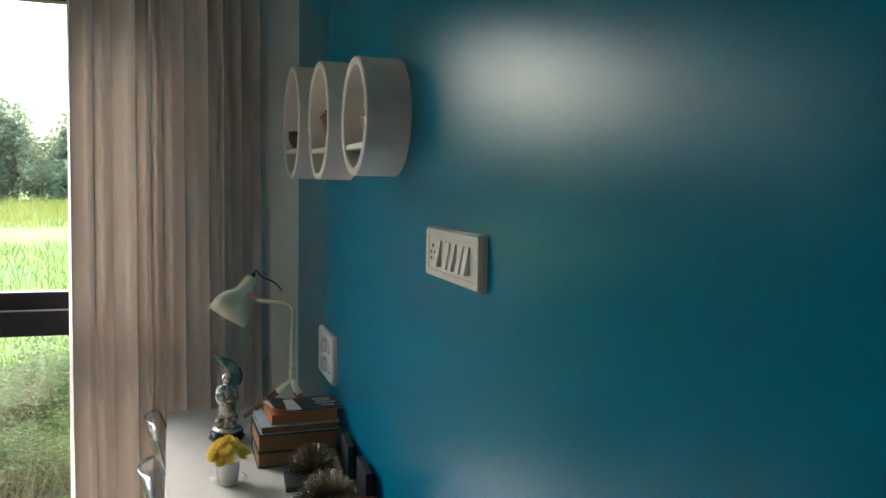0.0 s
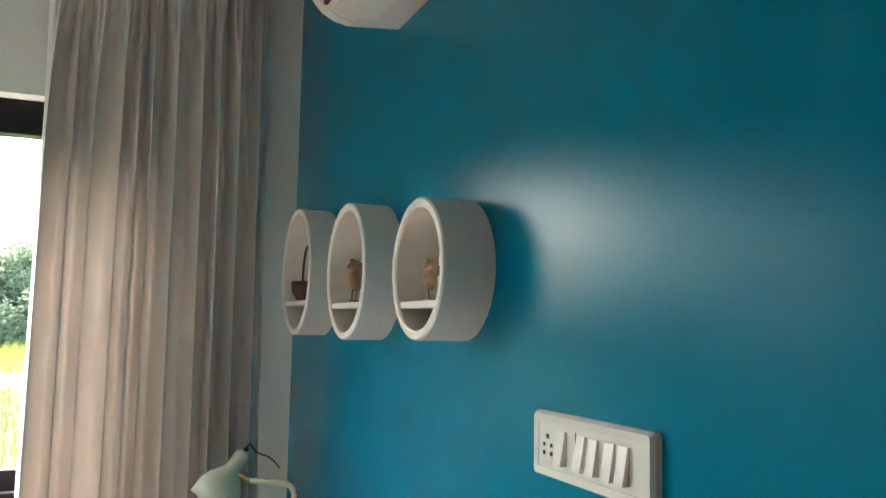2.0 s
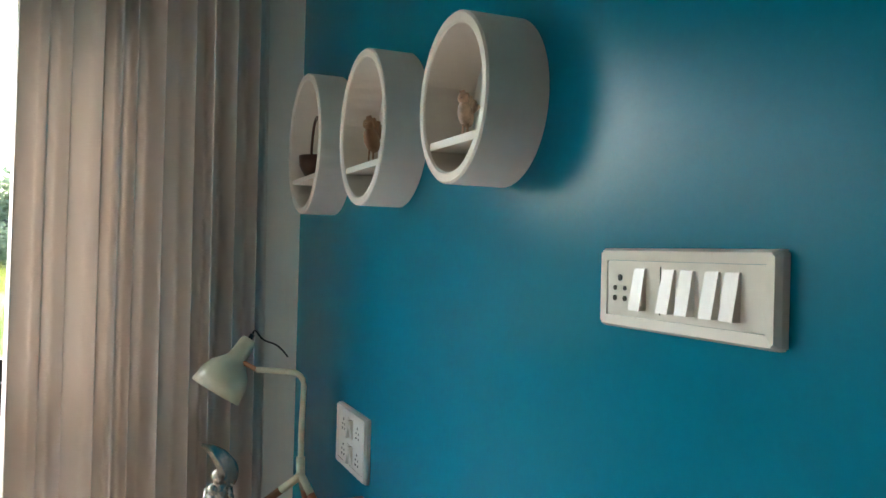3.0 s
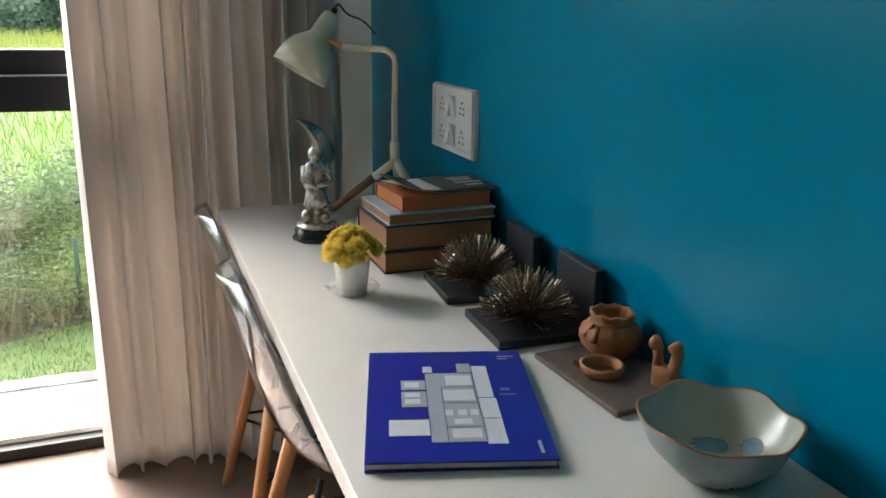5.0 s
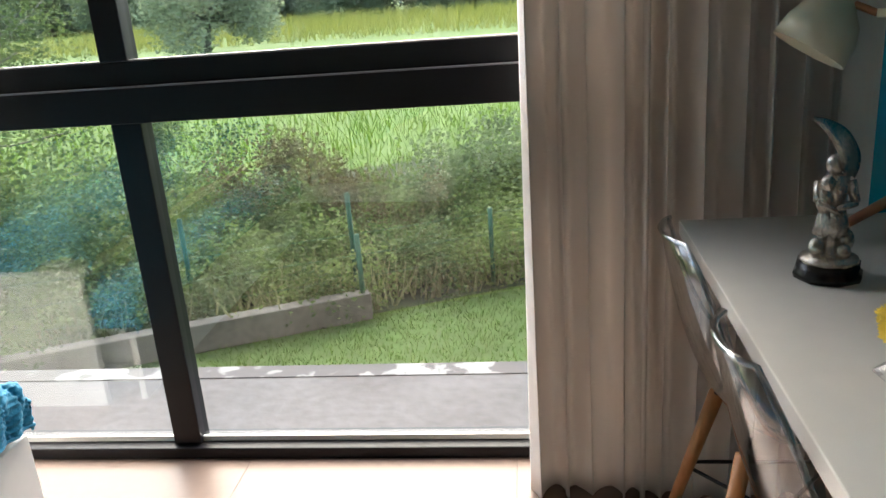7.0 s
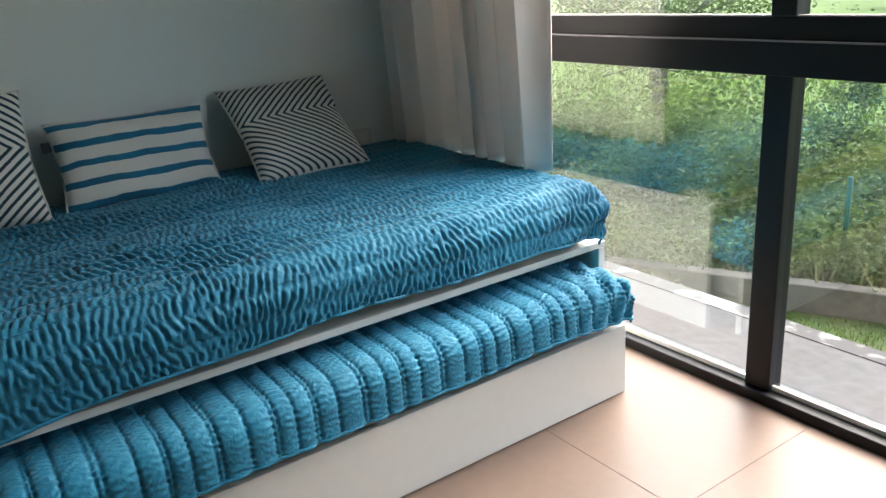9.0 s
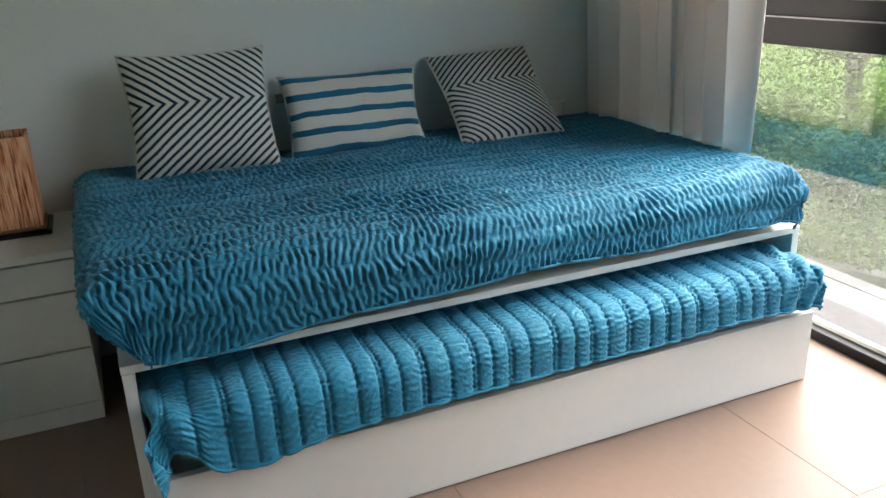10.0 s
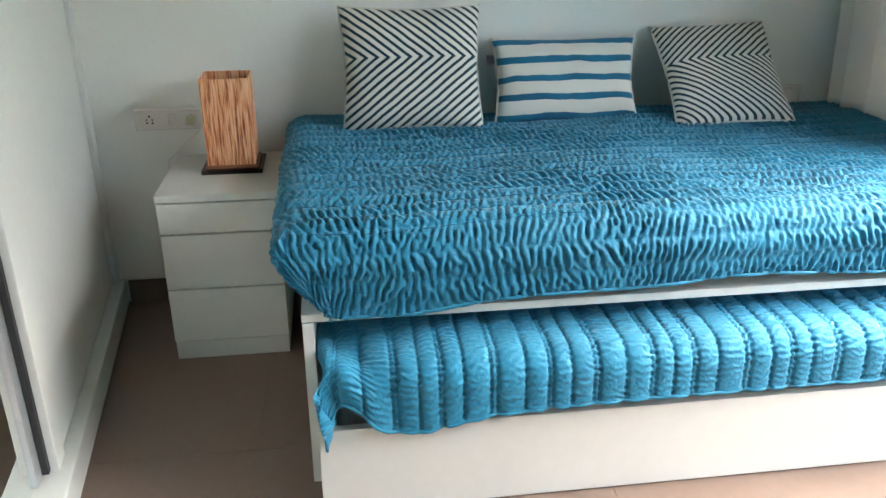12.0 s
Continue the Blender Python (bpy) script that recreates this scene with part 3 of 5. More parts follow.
def ac_shell(y0, y1, grow=0.0):
    bm = bmesh.new()
    a = [bm.verts.new((x - grow * (x < -0.01), y0, z)) for x, z in prof]
    b = [bm.verts.new((x - grow * (x < -0.01), y1, z)) for x, z in prof]
    for k in range(len(prof)):
        j = (k + 1) % len(prof)
        bm.faces.new((a[k], a[j], b[j], b[k]))
    bm.faces.new(a), bm.faces.new(b)
    return bm


part("body", ac_shell(-0.40, 0.40), PLASTIC, ac)
part("end_cap", ac_shell(0.4005, 0.43, 0.006), PLASTIC, ac)
part("end_cap", ac_shell(-0.43, -0.4005, 0.006), PLASTIC, ac)
bm = box(-0.165, -0.075, -0.37, 0.37, -0.0135, -0.0105)
bmesh.ops.rotate(bm, cent=(-0.11, 0, -0.012), matrix=Matrix.Rotation(radians(6), 3, "Y"), verts=bm.verts)
part("louvre", bm, PLASTIC, ac)
part("slot", box(-0.181, -0.173, -0.385, 0.385, 0.008, 0.03), SLOT, ac, "dark air slot")
tagged(ac, "white wall-mounted air conditioner above the desk", "air conditioner")


# ---- chairs ----
def shell_chair(y, x=-0.28):
    """A one-piece clear shell on four splayed wooden legs; its back faces the room."""
    ob = thing("chair", (x, y, 0))
    u = np.linspace(-1, 1, 33)[:, None]
    v = np.linspace(0, 1, 41)[None, :]
    cx = np.interp(v, [0, 0.1, 0.45, 0.6, 0.72, 1.0], [0.225, 0.215, -0.06, -0.145, -0.19, -0.245])
    cz = np.interp(v, [0, 0.1, 0.45, 0.6, 0.72, 1.0], [0.42, 0.445, 0.43, 0.47, 0.56, 0.81])
    k = np.ones(9) / 9
    sm = lambda a: np.convolve(np.pad(a[0], 4, mode="edge"), k, "valid")[None, :]
    cx, cz = sm(cx), sm(cz)
    half = np.interp(v, [0, 0.06, 0.3, 0.6, 0.85, 0.95, 1.0], [0.13, 0.19, 0.22, 0.225, 0.195, 0.15, 0.08])
    curl = np.interp(v, [0, 0.3, 0.6, 0.8, 1.0], [0.015, 0.05, 0.08, 0.05, 0.03]) * np.abs(u) ** 2.4
    back = np.clip((v - 0.45) / 0.25, 0, 1)
    X = cx + curl * back * 0.9 + 0 * u
    Z = cz + curl * (1 - back) + 0 * u
    P = np.stack([X, u * half, Z], -1)
    sh = sheet("shell", P, CLEAR, ob, "clear polycarbonate seat shell")
    edge = [tuple(P[0, j]) for j in range(0, 41, 2)] + [tuple(P[i, 40]) for i in range(2, 31, 2)] + [tuple(P[32, j]) for j in range(40, -1, -2)]
    part("rim", pipe(edge, 0.0045, 8), RIM, ob, "thick rounded clear edge", smooth=True)
    for sx, sy in ((-1, -1), (-1, 1), (1, -1), (1, 1)):
        top, foot = Vector((sx * 0.1 - 0.01, sy * 0.11, 0.405)), Vector((sx * 0.19 - 0.01, sy * 0.2, 0.0))
        part("leg", rod(foot, top, 0.011, 0.016, 14), BEECH, ob, smooth=True)
        part("bracket", rod(top, (sx * 0.09 - 0.01, sy * 0.1, 0.434), 0.006, 0.006, 8), STEEL, ob)
    for a, b in (((-0.15, -0.16), (0.13, 0.16)), ((-0.15, 0.16), (0.13, -0.16))):
        part("brace", rod((*a, 0.2), (*b, 0.2), 0.004, None, 8), STEEL, ob)
    for sy in (-1, 1):
        part("brace", rod((-0.145, sy * 0.15, 0.22), (0.125, sy * 0.15, 0.22), 0.004, None, 8), STEEL, ob)
    return tagged(ob, "clear plastic shell chair with beech legs, tucked under the desk", "chair", "chairs at the desk")


RIM = glass("clear edge", (0.74, 0.77, 0.8), 0.08, 2.2)
first = shell_chair(-0.98)
copy_thing(first, pose(-0.28, -0.54, 0))

# ---- desk lamp ----
CREAM = mat("cream enamel", (0.77, 0.73, 0.54), 0.3, var=0.03, grain=50, bump=0.02)
COPPER = mat("copper", (0.6, 0.28, 0.15), 0.3, metal=0.9, var=0.1)
WALNUT = mat("oiled wood", (0.3, 0.12, 0.05), 0.45, var=0.25, grain=60, bump=0.1)
CORD = mat("black cord", (0.01, 0.01, 0.012), 0.6, var=0.1)
dl = thing("desk_lamp", (-0.09, -0.58, 0.75))
J = Vector((0, -0.01, 0.135))
arc = [(0, 0, 0.15), (0, 0, 0.25), (0.004, 0.004, 0.345)]
arc += [(0.004 - 0.03 * (1 - math.cos(a)), 0.004 + 0.014 * (1 - math.cos(a)), 0.345 + 0.03 * math.sin(a)) for a in (0.4, 0.8, 1.2, 1.57)]
arc += [(-0.06, 0.035, 0.376), (-0.1, 0.055, 0.377)]
part("arm", pipe(arc, 0.007, 12), CREAM, dl, smooth=True)
part("collar", rod((0, -0.004, 0.125), (0, 0, 0.175), 0.0105, None, 16), CREAM, dl, smooth=True)
for foot in ((-0.135, 0.09, 0.002), (0.06, -0.09, 0.002), (0.05, 0.11, 0.002)):
    f = Vector(foot)
    m = J.lerp(f, 0.3)
    sleeve = part("leg", rod(J, m, 0.009, 0.0095, 12), CREAM, dl, smooth=True)
    part("wooden_leg", rod(m, f, 0.0095, 0.008, 12), WALNUT, sleeve, "reddish brown wooden foot", smooth=True)
tip, lip = Vector((-0.111, 0.094, 0.447)), Vector((-0.19, 0.09, 0.322))
axis = (lip - tip)
q = axis.to_track_quat("Z", "Y").to_matrix().to_4x4()
Ls = axis.length
prof2 = [(0.0, 0.0), (0.016, 0.001), (0.02, 0.012), (0.024, 0.055), (0.032, 0.066), (0.05, 0.085), (0.06, 0.11), (0.064, Ls), (0.0615, Ls), (0.0575, 0.11), (0.048, 0.088), (0.03, 0.07), (0.0, 0.068)]
bm = lathe(prof2, 36)
bmesh.ops.transform(bm, matrix=Matrix.Translation(tip) @ q, verts=bm.verts)
part("shade", bm, CREAM, dl, "cream enamel bell shade", smooth=True)
part("knuckle", rod((-0.1, 0.055, 0.377), (-0.128, 0.078, 0.392), 0.006, None, 10), COPPER, dl, "copper swivel joint")
part("cap", rod(tip, tip - axis.normalized() * 0.012, 0.006, None, 10), STEEL, dl)
loop = [tip - axis.normalized() * 0.01 + Vector((0.085 * k - 0.02 * math.sin(k * 3), -0.03 * k, 0.012 * math.sin(k * 3.1) - 0.055 * k ** 2 + 0.007 * math.sin(k * 9))) for k in np.linspace(0, 1, 12)]
part("cord", pipe(loop, 0.0022, 6), CORD, dl, "black looped flex", smooth=True)
tagged(dl, "cream enamel desk lamp on a wooden tripod", "desk lamp")

# ---- statue: plain silver figure on a black base ----
SILVER = mat("polished silver", (0.6, 0.54, 0.48), 0.25, metal=0.95, var=0.35, grain=150, bump=0.6, stain=40, dist=0.004)
BLACK = mat("black lacquer", (0.012, 0.01, 0.01), 0.25, var=0.1)
bm = lathe([(0, 0), (0.05, 0), (0.052, 0.008), (0.046, 0.014), (0.048, 0.024), (0, 0.025)], 8)
nbase = len(bm.faces)
lathe([(0, 0.025), (0.043, 0.026), (0.041, 0.033), (0.03, 0.038), (0.016, 0.046), (0.014, 0.064), (0.024, 0.072), (0.021, 0.092), (0.014, 0.116), (0.02, 0.138), (0.018, 0.154), (0.009, 0.163), (0, 0.164)], 40, bm)
for x, y, z, r, sz in ((-0.002, -0.002, 0.176, 0.0135, 1.25), (-0.014, -0.014, 0.15, 0.011, 1.2), (-0.017, -0.013, 0.125, 0.013, 1.7), (0.02, -0.008, 0.06, 0.012, 1.5), (-0.022, -0.01, 0.05, 0.013, 1.3), (0.012, -0.02, 0.045, 0.012, 1.2)):
    bmesh.ops.create_icosphere(bm, subdivisions=2, radius=r, matrix=Matrix.Translation((x, y, z)) @ Matrix.Diagonal((1, 0.9, sz, 1)))
rod((0.022, 0, 0.15), (0.027, -0.014, 0.12), 0.0085, 0.0065, 8, bm)
rod((0.027, -0.014, 0.12), (-0.004, -0.026, 0.114), 0.0065, 0.005, 8, bm)
rod((-0.022, 0, 0.15), (-0.028, -0.016, 0.124), 0.0085, 0.0065, 8, bm)
rod((-0.028, -0.016, 0.124), (0.002, -0.027, 0.108), 0.0065, 0.005, 8, bm)
for k in range(11):
    a = math.tau * k / 11
    rod((0.016 * math.cos(a), 0.016 * math.sin(a), 0.108), (0.023 * math.cos(a + 0.35), 0.02 * math.sin(a + 0.35), 0.068), 0.003, 0.005, 6, bm)
rod((0.018, 0.018, 0.03), (0.024, 0.018, 0.17), 0.006, 0.005, 8, bm)
prev = None
for k in range(13):
    a = k / 12
    c = Vector((0.026 + 0.006 * math.sin(a * 3) - 0.062 * a * a, 0.014 - 0.012 * a, 0.155 + 0.092 * math.sin(a * 1.45)))
    w = 0.033 * math.sin(math.pi * (0.16 + 0.8 * a)) + 0.001
    row = [bm.verts.new(c + Vector((0.7 * u * w, 0.8 * u * w, -0.55 * w * u * u + th))) for u, th in ((-1, 0), (-0.5, 0.001), (0, 0.0015), (0.5, 0.001), (1, 0), (0.5, -0.0015), (0, -0.002), (-0.5, -0.0015))]
    if prev:
        for i in range(8):
            bm.faces.new((prev[i], prev[(i + 1) % 8], row[(i + 1) % 8], row[i]))
    prev = row
for f in list(bm.faces)[nbase:]:
    f.material_index = 1
st = part("statue", bm, BLACK, smooth=True)
st.data.materials.append(SILVER)
st.matrix_basis = pose(-0.292, -0.69, 0.75)
tagged(st, "small polished silver figurine on a black octagonal base", "figurine")


# ---- books ----
def book(name, x0, x1, y0, y1, z0, z1, cover, pages, label, rz=0.0, t=0.0025):
    cx, cy = (x0 + x1) / 2, (y0 + y1) / 2
    ob = thing(name, (cx, cy, z0), rz)
    w, d, h = (x1 - x0) / 2, (y1 - y0) / 2, z1 - z0
    part("cover", box(-w, w, -d, d, h - t, h, 0.0006, segments=1), cover, ob)
    part("cover", box(-w, w, -d, d, 0, t, 0.0006, segments=1), cover, ob)
    part("spine", box(-w, w, d - t, d, t, h - t), cover, ob)
    part("pages", box(-w + 0.003, w - 0.003, -d + 0.003, d - t, t, h - t), pages, ob)
    return tagged(ob, label, "book")


BROWN_PAGES = mat("tan page edges", (0.3, 0.145, 0.065), 0.8, var=0.2, grain=400, bump=0.3, dist=0.001)
ORANGE_PAGES = mat("orange page edges", (0.52, 0.17, 0.06), 0.8, var=0.15, grain=400, bump=0.3, dist=0.001)
PAPER = mat("paper", (0.7, 0.62, 0.52), 0.8, var=0.1, grain=100)
TEAL_COVER = mat("pale blue cover", (0.42, 0.53, 0.58), 0.5, var=0.1)
DARK_COVER = mat("dark cover", (0.02, 0.022, 0.025), 0.45, var=0.2)
book("book", -0.232, -0.025, -0.968, -0.79, 0.751, 0.791, DARK_COVER, BROWN_PAGES, "thick book with tan page edges, bottom of the stack")
book("book", -0.232, -0.022, -0.966, -0.792, 0.7915, 0.838, DARK_COVER, BROWN_PAGES, "thick dark-covered book with tan page edges", 1.0)
book("book", -0.226, -0.016, -0.962, -0.8, 0.8385, 0.859, TEAL_COVER, BROWN_PAGES, "pale blue-covered book with tan pages in the stack", 2.0)
book("book", -0.2, -0.02, -0.95, -0.81, 0.8595, 0.887, ORANGE_PAGES, ORANGE_PAGES, "orange-edged book near the top of the stack", 3.0)
mg = thing("magazine", (-0.1, -0.885, 0.8875), 6)
U, V = np.meshgrid(np.linspace(-0.095, 0.1, 20), np.linspace(-0.065, 0.065, 14), indexing="ij")
curlz = 0.004 + 0.015 * np.clip((-U - 0.01) / 0.085, 0, 1) ** 2 * (V < 1) + 0.001 * np.sin(U * 60)
sheet("cover", np.stack([U, V, curlz], -1), DARK_COVER, mg, thick=0.0008)
sheet("page", np.stack([U * 0.98, V * 0.97, curlz - 0.0022], -1), PAPER, mg, thick=0.0008)
for y0, x0, w in ((0.03, 0.03, 0.05), (0.012, 0.035, 0.04), (-0.01, 0.03, 0.055), (-0.035, 0.04, 0.035)):
    part("print_bar", box(x0, x0 + w, y0 - 0.005, y0 + 0.005, 0.0062, 0.0068), PAPER, mg)
U, V = np.meshgrid(np.linspace(0, 1, 14), np.linspace(-0.06, 0.05, 12), indexing="ij")
sheet("torn_page", np.stack([-0.02 - 0.085 * U + 0.02 * V * U, V - 0.01 * U, 0.0065 + 0.022 * U ** 2 * (0.6 - V * 6) * 0.8], -1), PAPER, mg, "curled pale paper flap", thick=0.0005)
tagged(mg, "dark magazine with a curled cover on the book stack", "magazine")

COBALT = mat("cobalt blue cover", (0.012, 0.018, 0.26), 0.3, var=0.06, grain=60, bump=0.02)
PLAN = mat("plan grey", (0.36, 0.38, 0.44), 0.5, var=0.05)
PLAN_LIGHT = mat("plan pale grey", (0.6, 0.61, 0.63), 0.5, var=0.04)
RZB = 17.5
bb = book("brochure", -0.404, -0.203, -1.614, -1.338, 0.7505, 0.762, COBALT, PAPER, "cobalt blue brochure with a grey floor plan on its cover", -RZB + 0.5)
for x0, x1, y0, y1, m_, h_ in ((-0.03, 0.03, -0.1, 0.07, PLAN, 0), (-0.06, -0.03, -0.02, 0.02, PLAN, 0), (-0.06, -0.03, 0.025, 0.05, PLAN, 0), (-0.075, -0.03, -0.085, -0.05, PLAN_LIGHT, 0), (0.03, 0.052, -0.105, 0.0, PLAN_LIGHT, 0),
        (0.03, 0.05, 0.0, 0.09, PLAN_LIGHT, 0), (0.012, 0.0295, 0.072, 0.098, PLAN, 0), (-0.032, -0.02, 0.072, 0.09, PLAN_LIGHT, 0), (-0.005, 0.027, 0.035, 0.062, PLAN_LIGHT, 1), (-0.01, 0.027, -0.005, 0.022, PLAN_LIGHT, 1),
        (-0.012, -0.002, -0.042, -0.028, PLAN_LIGHT, 1), (0.004, 0.014, -0.042, -0.028, PLAN_LIGHT, 1), (0.018, 0.027, -0.042, -0.028, PLAN_LIGHT, 1), (-0.002, 0.018, -0.062, -0.05, PLAN_LIGHT, 1), (-0.006, 0.026, -0.092, -0.072, PLAN_LIGHT, 1),
        (-0.056, -0.038, -0.013, 0.0, PLAN_LIGHT, 1), (-0.056, -0.038, 0.004, 0.016, PLAN_LIGHT, 1), (-0.056, -0.038, 0.03, 0.044, PLAN_LIGHT, 1), (0.068, 0.09, 0.118, 0.121, PLAN_LIGHT, 0), (0.068, 0.082, 0.111, 0.1135, PLAN_LIGHT, 0), (0.06, 0.072, 0.02, 0.026, PLAN, 0), (0.058, 0.078, 0.008, 0.011, PLAN, 0), (0.083, 0.087, -0.125, -0.1, PLAN_LIGHT, 0)):
    part("print_block", box(x0, x1, y0, y1, 0.01155 + 0.0003 * h_, 0.0118 + 0.0003 * h_), m_, bb)

INK = mat("plan line ink", (0.1, 0.11, 0.16), 0.5, var=0.05)
for x0, x1, y0, y1 in ((-0.0305, -0.0295, -0.1, 0.07), (-0.03, 0.03, 0.0695, 0.0705), (-0.012, -0.011, -0.1, 0.03), (-0.011, 0.03, 0.029, 0.03), (-0.011, 0.03, -0.012, -0.011), (-0.011, 0.03, -0.068, -0.067),
        (0.0295, 0.0305, -0.1, 0.09), (0.031, 0.051, 0.0, 0.001), (0.031, 0.051, -0.05, -0.049), (-0.06, -0.03, 0.0215, 0.0235), (-0.075, -0.03, -0.0495, -0.0485), (-0.06, -0.03, -0.0215, -0.0205)):
    part("print_line", box(x0, x1, y0, y1, 0.0122, 0.0124), INK, bb)

# ---- flower pot ----
PETAL = cloth("yellow petals", (0.96, 0.76, 0.13), 0.25, rough=0.6, weave=200)
fp = thing("flower_pot", (-0.311, -1.043, 0.7505))
fp.scale = (0.92, 0.92, 0.86)
part("pot", lathe([(0, 0), (0.026, 0), (0.033, 0.066), (0.034, 0.07), (0.031, 0.07), (0.029, 0.06), (0, 0.058)], 28), PLASTIC, fp, smooth=True)
rng = random.Random(3)
for k in range(34):
    a, e = rng.uniform(0, math.tau), rng.uniform(0.0, 1.0)
    rr = 0.047 * math.sqrt(e)
    c = Vector((rr * math.cos(a), rr * math.sin(a), 0.076 + 0.042 * (1 - e) + rng.uniform(0, 0.008)))
    facing = Vector((rr * math.cos(a), rr * math.sin(a), 0.035)).to_track_quat("Z", "Y").to_matrix()
    bm = bmesh.new()
    for ring, (rad, n, lift) in enumerate(((0.018, 9, 0.0), (0.014, 8, 0.004), (0.01, 7, 0.008), (0.006, 5, 0.011))):
        for i in range(n):
            b = i * math.tau / n + ring * 0.5 + a
            d = Vector((math.cos(b), math.sin(b), 0))
            sd = Vector((-d.y, d.x, 0))
            p0, p1, p2, p3 = c + Vector((0, 0, lift - 0.004)), c + d * rad * 0.6 + sd * rad * 0.5 + Vector((0, 0, lift)), c + d * rad + Vector((0, 0, lift + rng.uniform(0.002, 0.007))), c + d * rad * 0.6 - sd * rad * 0.5 + Vector((0, 0, lift))
            bm.faces.new([bm.verts.new(p) for p in (p0, p1, p2, p3)])
    bmesh.ops.rotate(bm, cent=c, matrix=facing, verts=bm.verts)
    part("flower", bm, PETAL, fp)
part("plastic_wrap", lathe([(0.036, 0.002), (0.047, 0.008), (0.038, 0.022)], 14, wave=lambda a, z: (1 + 0.2 * math.sin(3 * a + z * 90), 0.004 * math.sin(5 * a))), glass("wrap", (0.93, 0.93, 0.93), 0.1, 1.3), fp, "crumpled clear wrap round the pot")
tagged(fp, "yellow artificial flowers in a small white pot", "flower pot")

# ---- urchin bookends ----
STONE = mat("black stone", (0.022, 0.022, 0.025), 0.5, var=0.3, grain=150, bump=0.15)
SPINE = mat("aged brass wire", (0.42, 0.34, 0.25), 0.22, metal=0.9, var=0.3, grain=200, bump=0.05)


def urchin_bookend(y, rz):
    ob = thing("bookend", (-0.1, y, 0.7505), rz)
    part("base_slab", box(-0.078, 0.07, -0.07, 0.07, 0, 0.013, 0.002), STONE, ob)
    part("upright_slab", box(0.071, 0.088, -0.06, 0.06, 0, 0.1, 0.002), STONE, ob)
    part("core", lathe([(0.014, 0.013), (0.014, 0.03), (0.008, 0.038), (0, 0.04)], 16), SPINE, ob)
    bm = bmesh.new()
    rng = random.Random(7)
    n = 320
    for k in range(n):
        zc = 0.02 + 0.98 * (k + 0.5) / n
        a = k * 2.39996
        h = math.sqrt(1 - zc * zc)
        d = Vector((h * math.cos(a), h * math.sin(a), zc)) + Vector((rng.uniform(-0.05, 0.05), rng.uniform(-0.05, 0.05), 0))
        d.normalize()
        L = rng.uniform(0.066, 0.077)
        rod(Vector((-0.005, 0, 0.02)) + d * 0.01, Vector((-0.005, 0, 0.02)) + d * L, 0.0006, 0.0011, 5, bm)
    tagged(part("spines", bm, SPINE, ob, "burst of blunt brass wire spines"), kind="stuff")
    return tagged(ob, "black stone bookend with a brass wire urchin", "bookend", "urchin bookends")


urchin_bookend(-1.085, -4)
urchin_bookend(-1.276, -2.5)

# ---- tray and terracotta ----
SLATE = mat("brown slate", (0.12, 0.085, 0.068), 0.6, var=0.25, grain=40, bump=0.3, dist=0.003)
TERRA = mat("terracotta", (0.38, 0.15, 0.055), 0.65, var=0.2, grain=60, bump=0.25)
tray = thing("slate_tray", (-0.075, -1.46, 0.7505), 4)
part("slab", box(-0.065, 0.062, -0.1, 0.085, 0, 0.008, 0.002), SLATE, tray)
tagged(tray, "rectangular brown slate tray lying on the desk", "tray")
pot = thing("terracotta_pot", (-0.047, -1.411, 0.759))
pot.scale = (0.88, 0.88, 0.95)
part("body", lathe([(0, 0), (0.03, 0), (0.044, 0.014), (0.049, 0.027), (0.044, 0.04), (0.033, 0.047), (0.03, 0.05), (0.034, 0.058), (0.0345, 0.062), (0.03, 0.063), (0.027, 0.055), (0.026, 0.03), (0, 0.028)], 40, wave=lambda a, z: (1 + 0.03 * math.sin(14 * a) * (0.015 < z < 0.07), 0.0015 * math.sin(9 * a) * (z > 0.06))), TERRA, pot, smooth=True)
part("tie", lathe([(0.0315, 0.0465), (0.0345, 0.0485), (0.0315, 0.0515)], 30), WALNUT, pot, smooth=True)
for sy in (-1, 1):
    part("bow_tail", rod((-0.033, sy * 0.004 - 0.01, 0.047), (-0.047, sy * 0.013 - 0.013, 0.03), 0.004, 0.006, 8), WALNUT, pot, smooth=True)
tagged(pot, "small tied-sack terracotta pot on the slate tray", "pot")
dish = thing("ring_dish", (-0.093, -1.465, 0.759))
part("rim", lathe([(0.022, 0.0), (0.028, 0.003), (0.029, 0.012), (0.026, 0.014), (0.023, 0.011), (0.02, 0.003), (0.022, 0.0)], 30), TERRA, dish, smooth=True)
for a in (0.6, 2.7):
    part("knob", rod((0.029 * math.cos(a), 0.029 * math.sin(a), 0.008), (0.037 * math.cos(a), 0.037 * math.sin(a), 0.014), 0.004, 0.003, 8), WALNUT, dish)
tagged(dish, "small round terracotta ring dish on the slate tray", "dish")
fg = bmesh.new()
for sy in (-1, 1):
    pipe([(0, sy * 0.01, 0), (0, sy * 0.012, 0.03), (0.002, sy * 0.016, 0.055), (-0.004, sy * 0.017, 0.066), (-0.014, sy * 0.014, 0.062)], 0.0085, 8, fg)
box(-0.012, 0.012, -0.016, 0.016, 0, 0.03, 0.004, fg)
figure = part("figurine", fg, TERRA, smooth=True)
figure.matrix_basis = pose(-0.04, -1.525, 0.759, 0, 0, 25) @ Matrix.Scale(0.88, 4)
tagged(figure, "terracotta two-headed figurine standing on the slate tray", "figurine")

